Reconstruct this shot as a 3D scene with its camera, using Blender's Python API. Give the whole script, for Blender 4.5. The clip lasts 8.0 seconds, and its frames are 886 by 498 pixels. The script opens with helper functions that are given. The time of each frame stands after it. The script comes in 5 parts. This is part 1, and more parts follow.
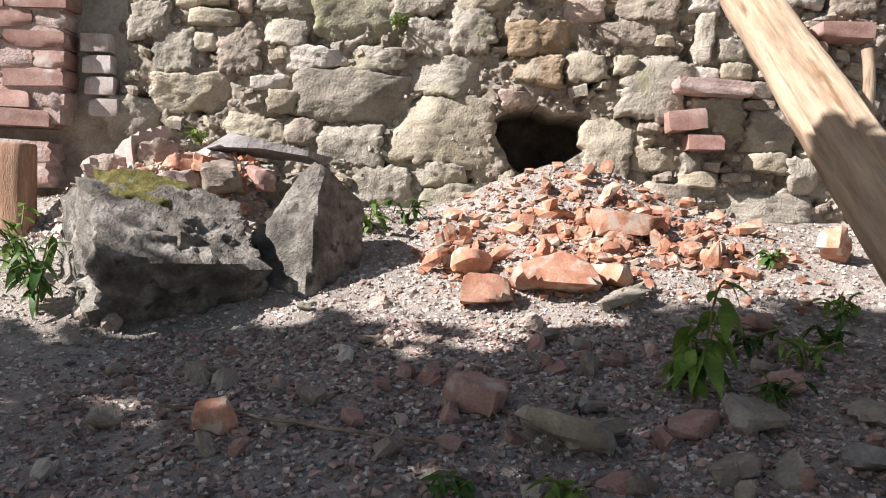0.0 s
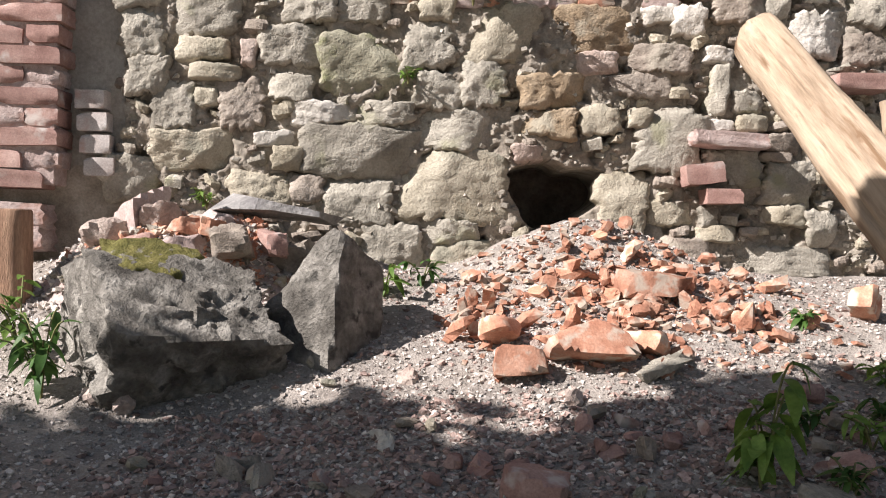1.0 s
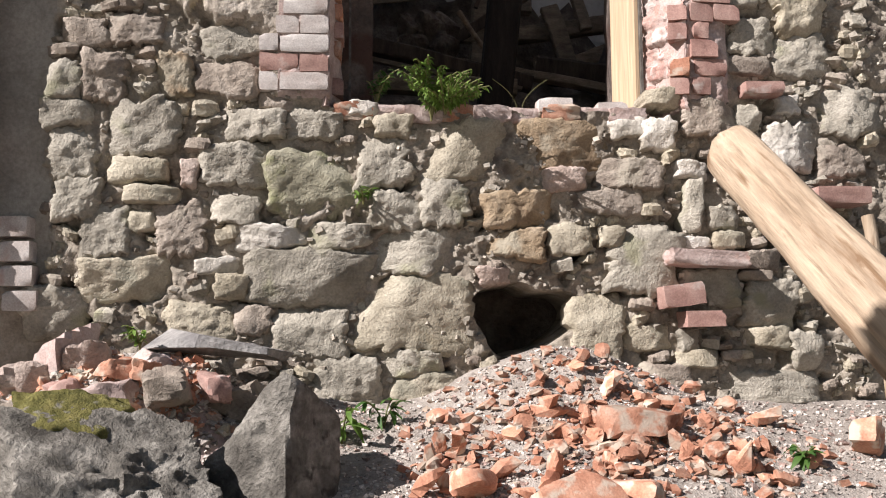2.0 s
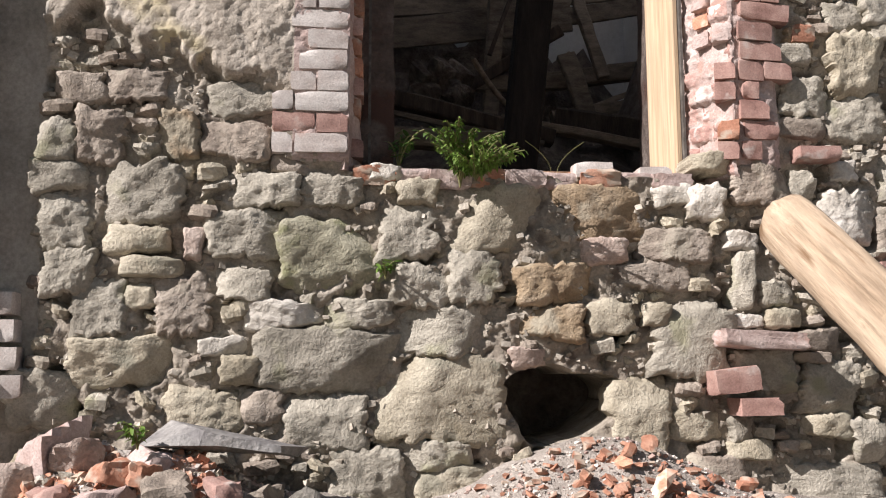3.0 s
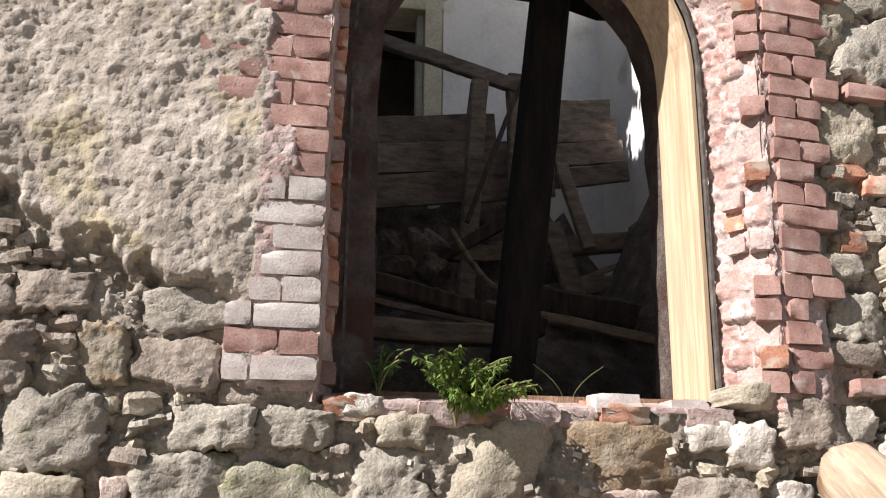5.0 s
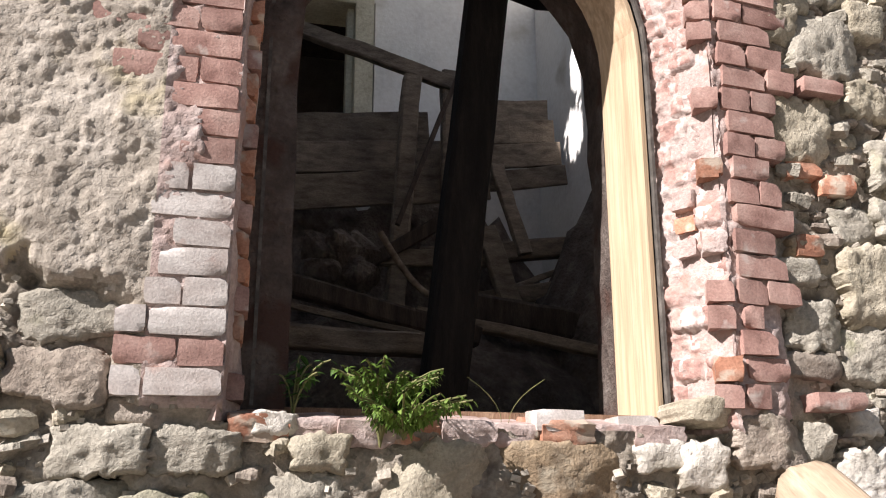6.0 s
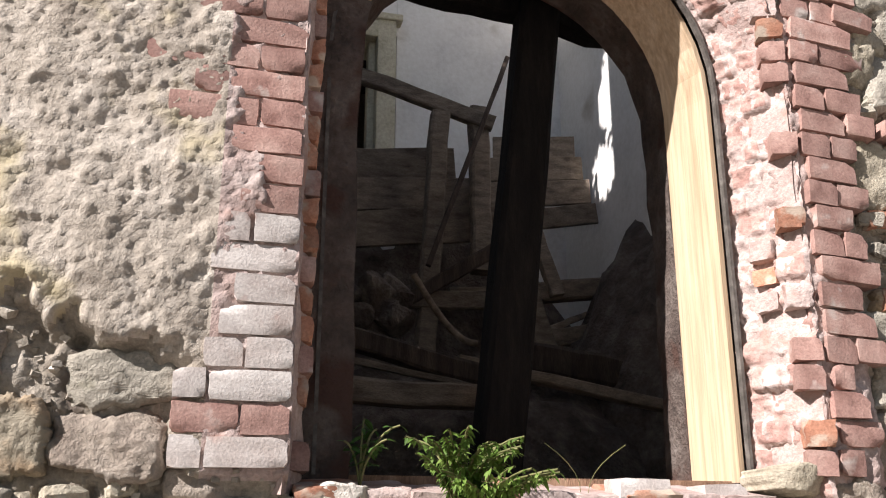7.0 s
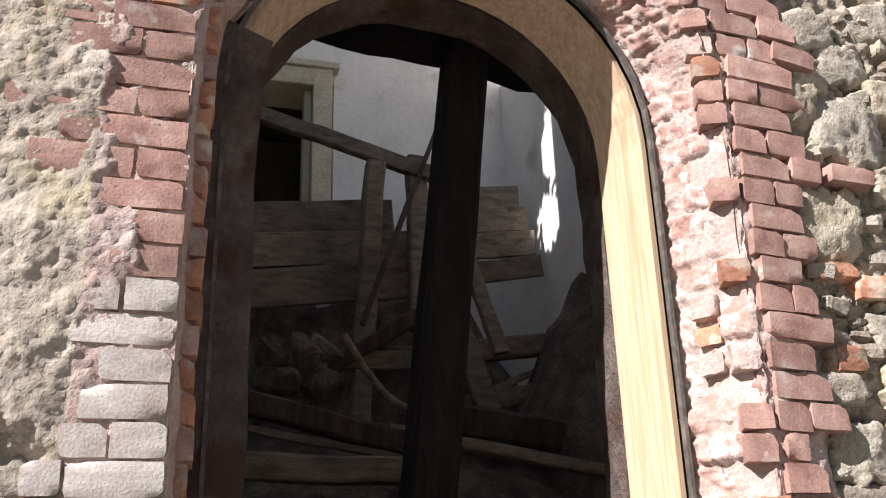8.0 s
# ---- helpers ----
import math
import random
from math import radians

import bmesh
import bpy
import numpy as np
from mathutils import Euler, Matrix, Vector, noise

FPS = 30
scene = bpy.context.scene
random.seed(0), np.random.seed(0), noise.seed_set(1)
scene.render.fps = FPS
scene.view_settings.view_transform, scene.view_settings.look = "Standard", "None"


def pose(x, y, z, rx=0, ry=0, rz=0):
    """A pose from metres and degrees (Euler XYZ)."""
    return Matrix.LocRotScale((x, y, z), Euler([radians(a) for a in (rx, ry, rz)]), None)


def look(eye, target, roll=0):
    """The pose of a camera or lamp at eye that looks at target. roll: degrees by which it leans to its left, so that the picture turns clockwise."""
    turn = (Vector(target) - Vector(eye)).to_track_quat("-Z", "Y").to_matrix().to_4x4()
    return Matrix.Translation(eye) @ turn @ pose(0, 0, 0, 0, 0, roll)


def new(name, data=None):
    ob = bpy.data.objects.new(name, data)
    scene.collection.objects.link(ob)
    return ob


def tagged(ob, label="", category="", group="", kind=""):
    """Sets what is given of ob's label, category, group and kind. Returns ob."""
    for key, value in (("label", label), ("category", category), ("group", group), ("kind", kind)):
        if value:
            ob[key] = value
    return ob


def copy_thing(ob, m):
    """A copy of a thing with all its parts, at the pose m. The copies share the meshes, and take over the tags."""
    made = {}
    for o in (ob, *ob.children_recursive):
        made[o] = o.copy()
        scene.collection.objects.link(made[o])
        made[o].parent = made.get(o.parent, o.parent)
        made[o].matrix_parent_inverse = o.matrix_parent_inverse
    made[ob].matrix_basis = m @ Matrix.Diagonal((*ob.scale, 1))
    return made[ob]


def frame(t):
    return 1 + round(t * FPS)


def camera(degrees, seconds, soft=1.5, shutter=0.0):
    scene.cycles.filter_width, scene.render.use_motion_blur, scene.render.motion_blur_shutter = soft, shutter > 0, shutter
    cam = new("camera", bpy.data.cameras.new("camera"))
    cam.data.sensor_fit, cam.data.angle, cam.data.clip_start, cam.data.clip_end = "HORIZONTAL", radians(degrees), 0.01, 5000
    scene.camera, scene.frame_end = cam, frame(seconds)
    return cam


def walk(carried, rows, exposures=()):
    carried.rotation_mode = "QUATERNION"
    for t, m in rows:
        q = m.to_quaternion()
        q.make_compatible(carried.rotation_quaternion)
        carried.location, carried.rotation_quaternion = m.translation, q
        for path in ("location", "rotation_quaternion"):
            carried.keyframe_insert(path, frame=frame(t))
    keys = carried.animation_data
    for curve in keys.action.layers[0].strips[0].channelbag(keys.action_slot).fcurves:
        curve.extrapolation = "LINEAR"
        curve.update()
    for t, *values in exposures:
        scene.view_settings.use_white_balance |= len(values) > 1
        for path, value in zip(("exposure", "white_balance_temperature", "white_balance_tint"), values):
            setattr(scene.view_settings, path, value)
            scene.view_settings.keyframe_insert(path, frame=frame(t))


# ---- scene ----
# camera and walk
cam = camera(51.0, 8.0, 1.1)
PATH = [
    (0, (-0.046, 0.076, 1.489), (-0.062, 2.074, 1.415), 1.7),
    (0.5, (-0.198, 0.154, 1.525), (-0.195, 2.153, 1.456), 1.9),
    (1, (-0.259, 0.218, 1.607), (-0.195, 2.217, 1.597), 0.9),
    (1.5, (-0.288, 0.356, 1.638), (-0.146, 2.348, 1.732), -0.1),
    (1.7, (-0.28, 0.425, 1.67), (-0.118, 2.411, 1.838), -0.6),
    (2.8, (-0.397, 0.776, 1.893), (-0.198, 2.752, 2.135), 0.2),
    (3, (-0.417, 0.839, 1.927), (-0.215, 2.81, 2.199), -0.2),
    (3.5, (-0.398, 0.999, 2.013), (-0.142, 2.956, 2.34), 0.4),
    (4, (-0.364, 1.16, 2.17), (-0.119, 3.106, 2.565), 1.1),
    (4.5, (-0.433, 1.301, 2.243), (-0.158, 3.224, 2.719), 0.8),
    (5, (-0.503, 1.401, 2.383), (-0.189, 3.305, 2.905), 0.6),
    (6.3, (-0.426, 1.758, 2.441), (0.044, 3.625, 2.984), -0.1),
    (6.5, (-0.495, 1.801, 2.456), (-0.032, 3.673, 2.986), -0.2),
    (7, (-0.617, 1.868, 2.545), (-0.142, 3.716, 3.145), -0.0),
    (7.5, (-0.576, 1.951, 2.581), (-0.048, 3.766, 3.233), -0.6),
    (8, (-0.427, 2.065, 2.649), (0.117, 3.857, 3.351), -1.8),
]
walk(cam, [(t, look(eye, target, roll)) for t, eye, target, roll in PATH],
     [(0.0, 1.17), (1.5, 0.98), (3.0, 0.85), (4.0, 0.88), (5.0, 1.0), (6.5, 1.08), (8.0, 1.15)])

# world, sun, exposure
SUN_WAY = Vector((1.0, 0.44, -0.85)).normalized()
world = bpy.data.worlds.new("sky")
scene.world = world
world.use_nodes = True
wn = world.node_tree
sky = wn.nodes.new("ShaderNodeTexSky")
sky.sky_type, sky.sun_disc = "NISHITA", False
sky.sun_elevation = math.asin(-SUN_WAY.z)
sky.sun_rotation = math.atan2(-SUN_WAY.x, -SUN_WAY.y)
wn.links.new(sky.outputs[0], wn.nodes["Background"].inputs[0])
wn.nodes["Background"].inputs[1].default_value = 0.040
sun = new("sun", bpy.data.lights.new("sun", "SUN"))
sun.data.energy, sun.data.angle, sun.data.color = 5.0, radians(0.35), (1.0, 0.94, 0.93)
sun.matrix_world = look((-8, -2, 9), Vector((-8, -2, 9)) + SUN_WAY)

WALL, SILL, SPRING = 4.03, 2.70, 3.88     # front plane of the masonry, window sill and springing heights
WIN_L, WIN_R = -0.42, 0.98                # brick edges of the window


# materials
def nodes_of(name):
    m = bpy.data.materials.new(name)
    m.use_nodes = True
    return m, m.node_tree, m.node_tree.nodes["Principled BSDF"]


def surface(name, dark, mid, light, scale=6.0, rough=0.9, bump=0.5, grain=60.0, vary=0.25, stretch=(1, 1, 1), spots=None, spot_scale=4.0, spot_amount=0.55, island=0.0, local=False, distance=0.018):
    """Mottled mineral, wood or leaf surface: two scales of noise for colour, two for relief, a shift for each object."""
    m, tree, bsdf = nodes_of(name)
    N, L = tree.nodes.new, tree.links.new
    if local:
        src = N("ShaderNodeTexCoord").outputs["Object"]
    else:
        src = N("ShaderNodeNewGeometry").outputs["Position"]
    mp = N("ShaderNodeMapping")
    mp.inputs["Scale"].default_value = stretch
    L(src, mp.inputs[0])
    info = N("ShaderNodeObjectInfo")
    big, fine = N("ShaderNodeTexNoise"), N("ShaderNodeTexNoise")
    for n, s, d in ((big, scale, 6), (fine, grain, 7)):
        n.noise_dimensions = "4D"
        n.inputs["Scale"].default_value, n.inputs["Detail"].default_value = s, d
        n.inputs["Roughness"].default_value = 0.62
        L(mp.outputs[0], n.inputs["Vector"])
    seed = N("ShaderNodeMath")
    seed.operation = "MULTIPLY"
    seed.inputs[1].default_value = 7.0
    L(info.outputs["Random"], seed.inputs[0])
    L(seed.outputs[0], big.inputs["W"])
    ramp = N("ShaderNodeValToRGB")
    e = ramp.color_ramp.elements
    e[0].position, e[0].color = 0.30, (*dark, 1)
    e[1].position, e[1].color = 0.72, (*light, 1)
    c = e.new(0.5)
    c.color = (*mid, 1)
    L(big.outputs[0], ramp.inputs[0])
    mix = N("ShaderNodeMix")
    mix.data_type, mix.blend_type = "RGBA", "OVERLAY"
    mix.inputs[0].default_value = 0.6
    L(ramp.outputs[0], mix.inputs[6])
    L(fine.outputs[0], mix.inputs[7])
    out = mix.outputs[2]
    if spots:
        sp = N("ShaderNodeTexNoise")
        sp.inputs["Scale"].default_value, sp.inputs["Detail"].default_value = spot_scale, 7
        L(mp.outputs[0], sp.inputs["Vector"])
        r2 = N("ShaderNodeValToRGB")
        r2.color_ramp.elements[0].position, r2.color_ramp.elements[1].position = spot_amount, spot_amount + 0.09
        L(sp.outputs[0], r2.inputs[0])
        m2 = N("ShaderNodeMix")
        m2.data_type = "RGBA"
        m2.inputs[7].default_value = (*spots, 1)
        L(r2.outputs[0], m2.inputs[0])
        L(out, m2.inputs[6])
        out = m2.outputs[2]
    hsv = N("ShaderNodeHueSaturation")
    val = N("ShaderNodeMapRange")
    val.inputs[3].default_value, val.inputs[4].default_value = 1 - vary, 1 + vary
    L(info.outputs["Random"], val.inputs[0])
    if island:
        geo = N("ShaderNodeNewGeometry")
        val.inputs[3].default_value, val.inputs[4].default_value = 1 - island, 1 + 1.3 * island
        L(geo.outputs["Random Per Island"], val.inputs[0])
        tone = N("ShaderNodeMath")
        tone.operation, tone.inputs[1].default_value = "MULTIPLY", 40.0
        L(geo.outputs["Random Per Island"], tone.inputs[0])
        L(tone.outputs[0], big.inputs["W"])
    L(val.outputs[0], hsv.inputs["Value"])
    L(out, hsv.inputs["Color"])
    L(hsv.outputs[0], bsdf.inputs["Base Color"])
    bsdf.inputs["Roughness"].default_value = rough
    bsdf.inputs["Specular IOR Level"].default_value = 0.25
    add = N("ShaderNodeMath")
    add.operation = "MULTIPLY_ADD"
    add.inputs[1].default_value = 0.8
    L(fine.outputs[0], add.inputs[0])
    L(big.outputs[0], add.inputs[2])
    bp = N("ShaderNodeBump")
    bp.inputs["Strength"].default_value, bp.inputs["Distance"].default_value = bump, distance
    L(add.outputs[0], bp.inputs["Height"])
    L(bp.outputs[0], bsdf.inputs["Normal"])
    return m


M = {
    "mortar": surface("mortar", (0.17, 0.142, 0.112), (0.30, 0.262, 0.213), (0.45, 0.40, 0.335), 9, 0.95, 0.9, 100, 0, spots=(0.13, 0.105, 0.085), spot_scale=7, spot_amount=0.60, distance=0.010),
    "g": surface("grey_sandstone", (0.20, 0.18, 0.145), (0.34, 0.31, 0.255), (0.48, 0.44, 0.37), 7, 0.9, 1.0, 95, 0.11, spots=(0.29, 0.275, 0.19), spot_scale=5, spot_amount=0.6, distance=0.012),
    "y": surface("yellow_sandstone", (0.26, 0.225, 0.16), (0.39, 0.345, 0.265), (0.52, 0.47, 0.37), 7, 0.9, 1.0, 95, 0.11, spots=(0.28, 0.26, 0.20), spot_scale=5, spot_amount=0.58, distance=0.012),
    "b": surface("brown_stone", (0.17, 0.135, 0.11), (0.29, 0.245, 0.20), (0.42, 0.365, 0.31), 8, 0.92, 1.0, 95, 0.13, spots=(0.35, 0.31, 0.25), spot_scale=6, spot_amount=0.58, distance=0.012),
    "o": surface("rusty_stone", (0.17, 0.12, 0.08), (0.30, 0.225, 0.145), (0.43, 0.345, 0.25), 8, 0.92, 1.0, 95, 0.10, spots=(0.33, 0.29, 0.22), spot_scale=6, spot_amount=0.52, distance=0.012),
    "p": surface("pink_stone", (0.30, 0.225, 0.185), (0.43, 0.34, 0.29), (0.54, 0.46, 0.40), 9, 0.9, 0.8, 80, 0.12),
    "w": surface("pale_limestone", (0.38, 0.345, 0.29), (0.52, 0.48, 0.42), (0.66, 0.62, 0.56), 8, 0.85, 0.8, 60, 0.12, spots=(0.34, 0.305, 0.25), spot_scale=6, spot_amount=0.56),
    "m": surface("mossy_sandstone", (0.20, 0.182, 0.13), (0.33, 0.307, 0.225), (0.46, 0.43, 0.33), 6, 0.92, 1.0, 95, 0.05, spots=(0.255, 0.26, 0.13), spot_scale=6, spot_amount=0.55, distance=0.012),
    "brick": surface("old_red_brick", (0.20, 0.108, 0.09), (0.325, 0.20, 0.168), (0.44, 0.31, 0.265), 9, 0.9, 0.5, 150, 0.20, spots=(0.47, 0.41, 0.37), spot_scale=9, spot_amount=0.60, distance=0.005),
    "orange": surface("broken_orange_brick", (0.28, 0.12, 0.075), (0.40, 0.20, 0.13), (0.50, 0.31, 0.225), 14, 0.92, 0.6, 130, 0.32, distance=0.006, spots=(0.45, 0.36, 0.285), spot_scale=16, spot_amount=0.51),
    "white_brick": surface("lime_washed_brick", (0.33, 0.27, 0.24), (0.45, 0.405, 0.375), (0.58, 0.545, 0.51), 8, 0.9, 0.5, 150, 0.12, spots=(0.40, 0.27, 0.23), spot_scale=9, spot_amount=0.6, distance=0.005),
    "splay_brick": surface("torn_pink_brick", (0.24, 0.125, 0.105), (0.38, 0.245, 0.21), (0.50, 0.38, 0.34), 11, 0.92, 0.6, 110, 0, spots=(0.56, 0.49, 0.45), spot_scale=12, spot_amount=0.55, distance=0.008),
    "lime": surface("lime_mortar", (0.29, 0.21, 0.185), (0.41, 0.32, 0.29), (0.55, 0.47, 0.435), 9, 0.95, 0.8, 90, 0, spots=(0.38, 0.25, 0.21), spot_scale=9, spot_amount=0.58, distance=0.009),
    "render": surface("roughcast_render", (0.25, 0.215, 0.175), (0.42, 0.37, 0.31), (0.56, 0.505, 0.44), 7, 0.95, 0.7, 110, 0, spots=(0.47, 0.405, 0.27), spot_scale=3, spot_amount=0.58, distance=0.010),
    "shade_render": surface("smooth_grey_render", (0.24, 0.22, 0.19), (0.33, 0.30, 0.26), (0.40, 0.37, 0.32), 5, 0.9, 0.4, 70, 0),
    "boulder": surface("grey_boulder_stone", (0.065, 0.058, 0.049), (0.18, 0.165, 0.142), (0.44, 0.41, 0.36), 11, 0.92, 1.0, 70, 0.05, spots=(0.08, 0.074, 0.064), spot_scale=18, spot_amount=0.58, distance=0.026),
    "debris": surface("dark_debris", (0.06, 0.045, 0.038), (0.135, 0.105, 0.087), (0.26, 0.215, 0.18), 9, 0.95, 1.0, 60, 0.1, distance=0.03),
    "grit": surface("joint_crumbs", (0.17, 0.145, 0.115), (0.32, 0.285, 0.235), (0.46, 0.42, 0.36), 12, 0.95, 0.6, 80, 0, island=0.35),
    "slate": surface("dark_slate", (0.13, 0.12, 0.12), (0.22, 0.21, 0.20), (0.36, 0.34, 0.32), 9, 0.8, 0.6, 60, 0.1),
    "moss": surface("moss", (0.075, 0.075, 0.022), (0.165, 0.15, 0.048), (0.27, 0.235, 0.085), 25, 1.0, 1.0, 160, 0.1, spots=(0.26, 0.24, 0.20), spot_scale=22, spot_amount=0.6, distance=0.015),
    "soil": surface("gravel_soil", (0.19, 0.165, 0.143), (0.36, 0.315, 0.275), (0.50, 0.445, 0.395), 10, 0.95, 1.0, 120, 0, spots=(0.44, 0.40, 0.36), spot_scale=60, spot_amount=0.57, distance=0.02),
    "chips": surface("stone_chips", (0.24, 0.21, 0.185), (0.42, 0.375, 0.335), (0.58, 0.53, 0.48), 30, 0.92, 0.5, 90, 0, island=0.55),
    "chips_red": surface("brick_chips", (0.21, 0.145, 0.122), (0.31, 0.222, 0.19), (0.42, 0.32, 0.28), 30, 0.92, 0.5, 90, 0, island=0.45),
    "pale_wood": surface("pale_bare_wood", (0.35, 0.25, 0.155), (0.45, 0.335, 0.222), (0.52, 0.405, 0.285), 9, 0.7, 0.2, 16, 0, stretch=(6, 6, 0.2), spots=(0.50, 0.36, 0.21), spot_scale=2, spot_amount=0.66),
    "log_wood": surface("weathered_slab_wood", (0.19, 0.135, 0.09), (0.33, 0.25, 0.175), (0.42, 0.335, 0.245), 5, 0.8, 0.5, 14, 0, stretch=(5, 5, 0.4), local=True, spots=(0.17, 0.105, 0.06), spot_scale=4.5, spot_amount=0.58),
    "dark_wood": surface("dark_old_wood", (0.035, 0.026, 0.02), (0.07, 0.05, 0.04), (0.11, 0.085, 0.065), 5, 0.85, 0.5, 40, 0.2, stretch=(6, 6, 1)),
    "black_wood": surface("near_black_timber", (0.006, 0.005, 0.005), (0.012, 0.010, 0.009), (0.024, 0.019, 0.016), 5, 0.95, 0.5, 40, 0.1, stretch=(6, 6, 1)),
    # grey timber, its tone raised to stand in for light bounced off the window
    "grey_wood": surface("grey_old_timber", (0.11, 0.085, 0.063), (0.23, 0.182, 0.138), (0.34, 0.278, 0.218), 5, 0.85, 0.5, 40, 0.3, stretch=(2, 6, 6)),
    "stump_wood": surface("red_brown_post_wood", (0.17, 0.10, 0.065), (0.28, 0.17, 0.11), (0.40, 0.27, 0.18), 5, 0.85, 0.5, 40, 0.1, stretch=(6, 6, 1)),
    # mottled plaster; its dark brown stands in for shade deep in the opening
    "reveal": surface("mottled_shade_reveal_plaster", (0.05, 0.04, 0.035), (0.105, 0.08, 0.068), (0.19, 0.16, 0.14), 7, 0.9, 0.9, 50, 0, spots=(0.08, 0.045, 0.035), spot_scale=6, distance=0.03),
    "plaster": surface("dirty_white_plaster", (0.64, 0.62, 0.60), (0.76, 0.74, 0.71), (0.82, 0.80, 0.77), 2.5, 0.9, 0.2, 30, 0, spots=(0.50, 0.46, 0.40), spot_scale=2, spot_amount=0.66),
    "cream": surface("cream_painted_wood", (0.44, 0.39, 0.27), (0.56, 0.51, 0.38), (0.64, 0.60, 0.47), 8, 0.6, 0.3, 50, 0),
    "leaf": surface("green_leaf", (0.06, 0.12, 0.025), (0.14, 0.235, 0.045), (0.27, 0.37, 0.09), 14, 0.55, 0.1, 60, 0.15),
    "leaf_dark": surface("deep_green_leaf", (0.03, 0.075, 0.02), (0.06, 0.13, 0.03), (0.12, 0.21, 0.05), 14, 0.5, 0.1, 60, 0.15),
    "stem": surface("plant_stem", (0.08, 0.09, 0.03), (0.15, 0.15, 0.06), (0.24, 0.21, 0.10), 20, 0.7, 0.2, 60, 0.1),
    "twig": surface("dry_twig", (0.14, 0.10, 0.07), (0.25, 0.19, 0.14), (0.38, 0.31, 0.24), 20, 0.8, 0.3, 60, 0.1),
    "metal": surface("dull_dark_metal", (0.05, 0.045, 0.04), (0.10, 0.09, 0.08), (0.20, 0.18, 0.16), 20, 0.6, 0.2, 60, 0),
}
for key in ("leaf", "leaf_dark"):                     # thin leaves let some light through
    tree = M[key].node_tree
    bsdf = tree.nodes["Principled BSDF"]
    thin = tree.nodes.new("ShaderNodeBsdfTranslucent")
    blend = tree.nodes.new("ShaderNodeMixShader")
    blend.inputs[0].default_value = 0.35
    tree.links.new(bsdf.inputs["Base Color"].links[0].from_socket, thin.inputs[0])
    tree.links.new(bsdf.outputs[0], blend.inputs[1])
    tree.links.new(thin.outputs[0], blend.inputs[2])
    tree.links.new(blend.outputs[0], tree.nodes["Material Output"].inputs[0])


# mesh helpers
def mesh_of(name, verts, faces, material, smooth=True, sharp=0):
    me = bpy.data.meshes.new(name)
    me.from_pydata([tuple(v) for v in verts], [], [tuple(f) for f in faces])
    me.materials.append(M[material])
    if smooth:
        me.polygons.foreach_set("use_smooth", [True] * len(me.polygons))
        if sharp:
            me.set_sharp_from_angle(angle=radians(sharp))
    me.update()
    return me


def part(name, me, parent, at=None, label=""):
    ob = new(name, me)
    ob.parent = parent
    if at is not None:
        ob.matrix_basis = at
    return tagged(ob, label)


def cube_sphere(cuts):
    bm = bmesh.new()
    bmesh.ops.create_cube(bm, size=2)
    bmesh.ops.subdivide_edges(bm, edges=bm.edges[:], cuts=cuts, use_grid_fill=True)
    dirs = np.array([v.co.normalized() for v in bm.verts])
    faces = [[v.index for v in f.verts] for f in bm.faces]
    bm.free()
    return dirs, faces


SPHERES = {c: cube_sphere(c) for c in (1, 2, 4, 6, 8, 14, 20)}


def rock_points(planes, cuts, power, rough, scale, seed):
    """A convex block cut by planes (normal, distance), its edges rounded by power, its faces roughened."""
    dirs, faces = SPHERES[cuts]
    total = np.zeros(len(dirs))
    for n, d in planes:
        n = np.array(n, float) / np.linalg.norm(n)
        total += np.clip(dirs @ n / d, 0, None) ** power
    pts = dirs * (total ** (-1.0 / power))[:, None]
    if rough:
        off = Vector((seed * 3.7 % 50, seed * 1.3 % 50, seed * 2.1 % 50))
        amt = np.array([noise.fractal(Vector(p) * scale + off, 0.8, 2.2, 4) for p in pts])
        pts = pts + dirs * (amt * rough)[:, None]
    return pts, faces


def jitter(n, rng, a):
    return [c + rng.uniform(-a, a) for c in n]


def block_planes(w, d, h, rng, skew=0.15, chips=3):
    """Planes of a rough block w by d by h with a few corners knocked off."""
    out = []
    for axis, size in ((0, w), (1, d), (2, h)):
        for sign in (-1, 1):
            n = [0, 0, 0]
            n[axis] = sign
            out.append((jitter(n, rng, skew), size / 2 * rng.uniform(0.93, 1.05)))
    for _ in range(chips):
        n = [rng.choice((-1, 1)) * rng.uniform(0.3, 1), rng.choice((-1, 1)) * rng.uniform(0.2, 1), rng.choice((-1, 1)) * rng.uniform(0.3, 1)]
        k = math.sqrt(sum(c * c for c in n))
        reach = sum(abs(c) / k * s / 2 for c, s in zip(n, (w, d, h)))
        out.append((n, reach * rng.uniform(0.74, 0.9)))
    return out


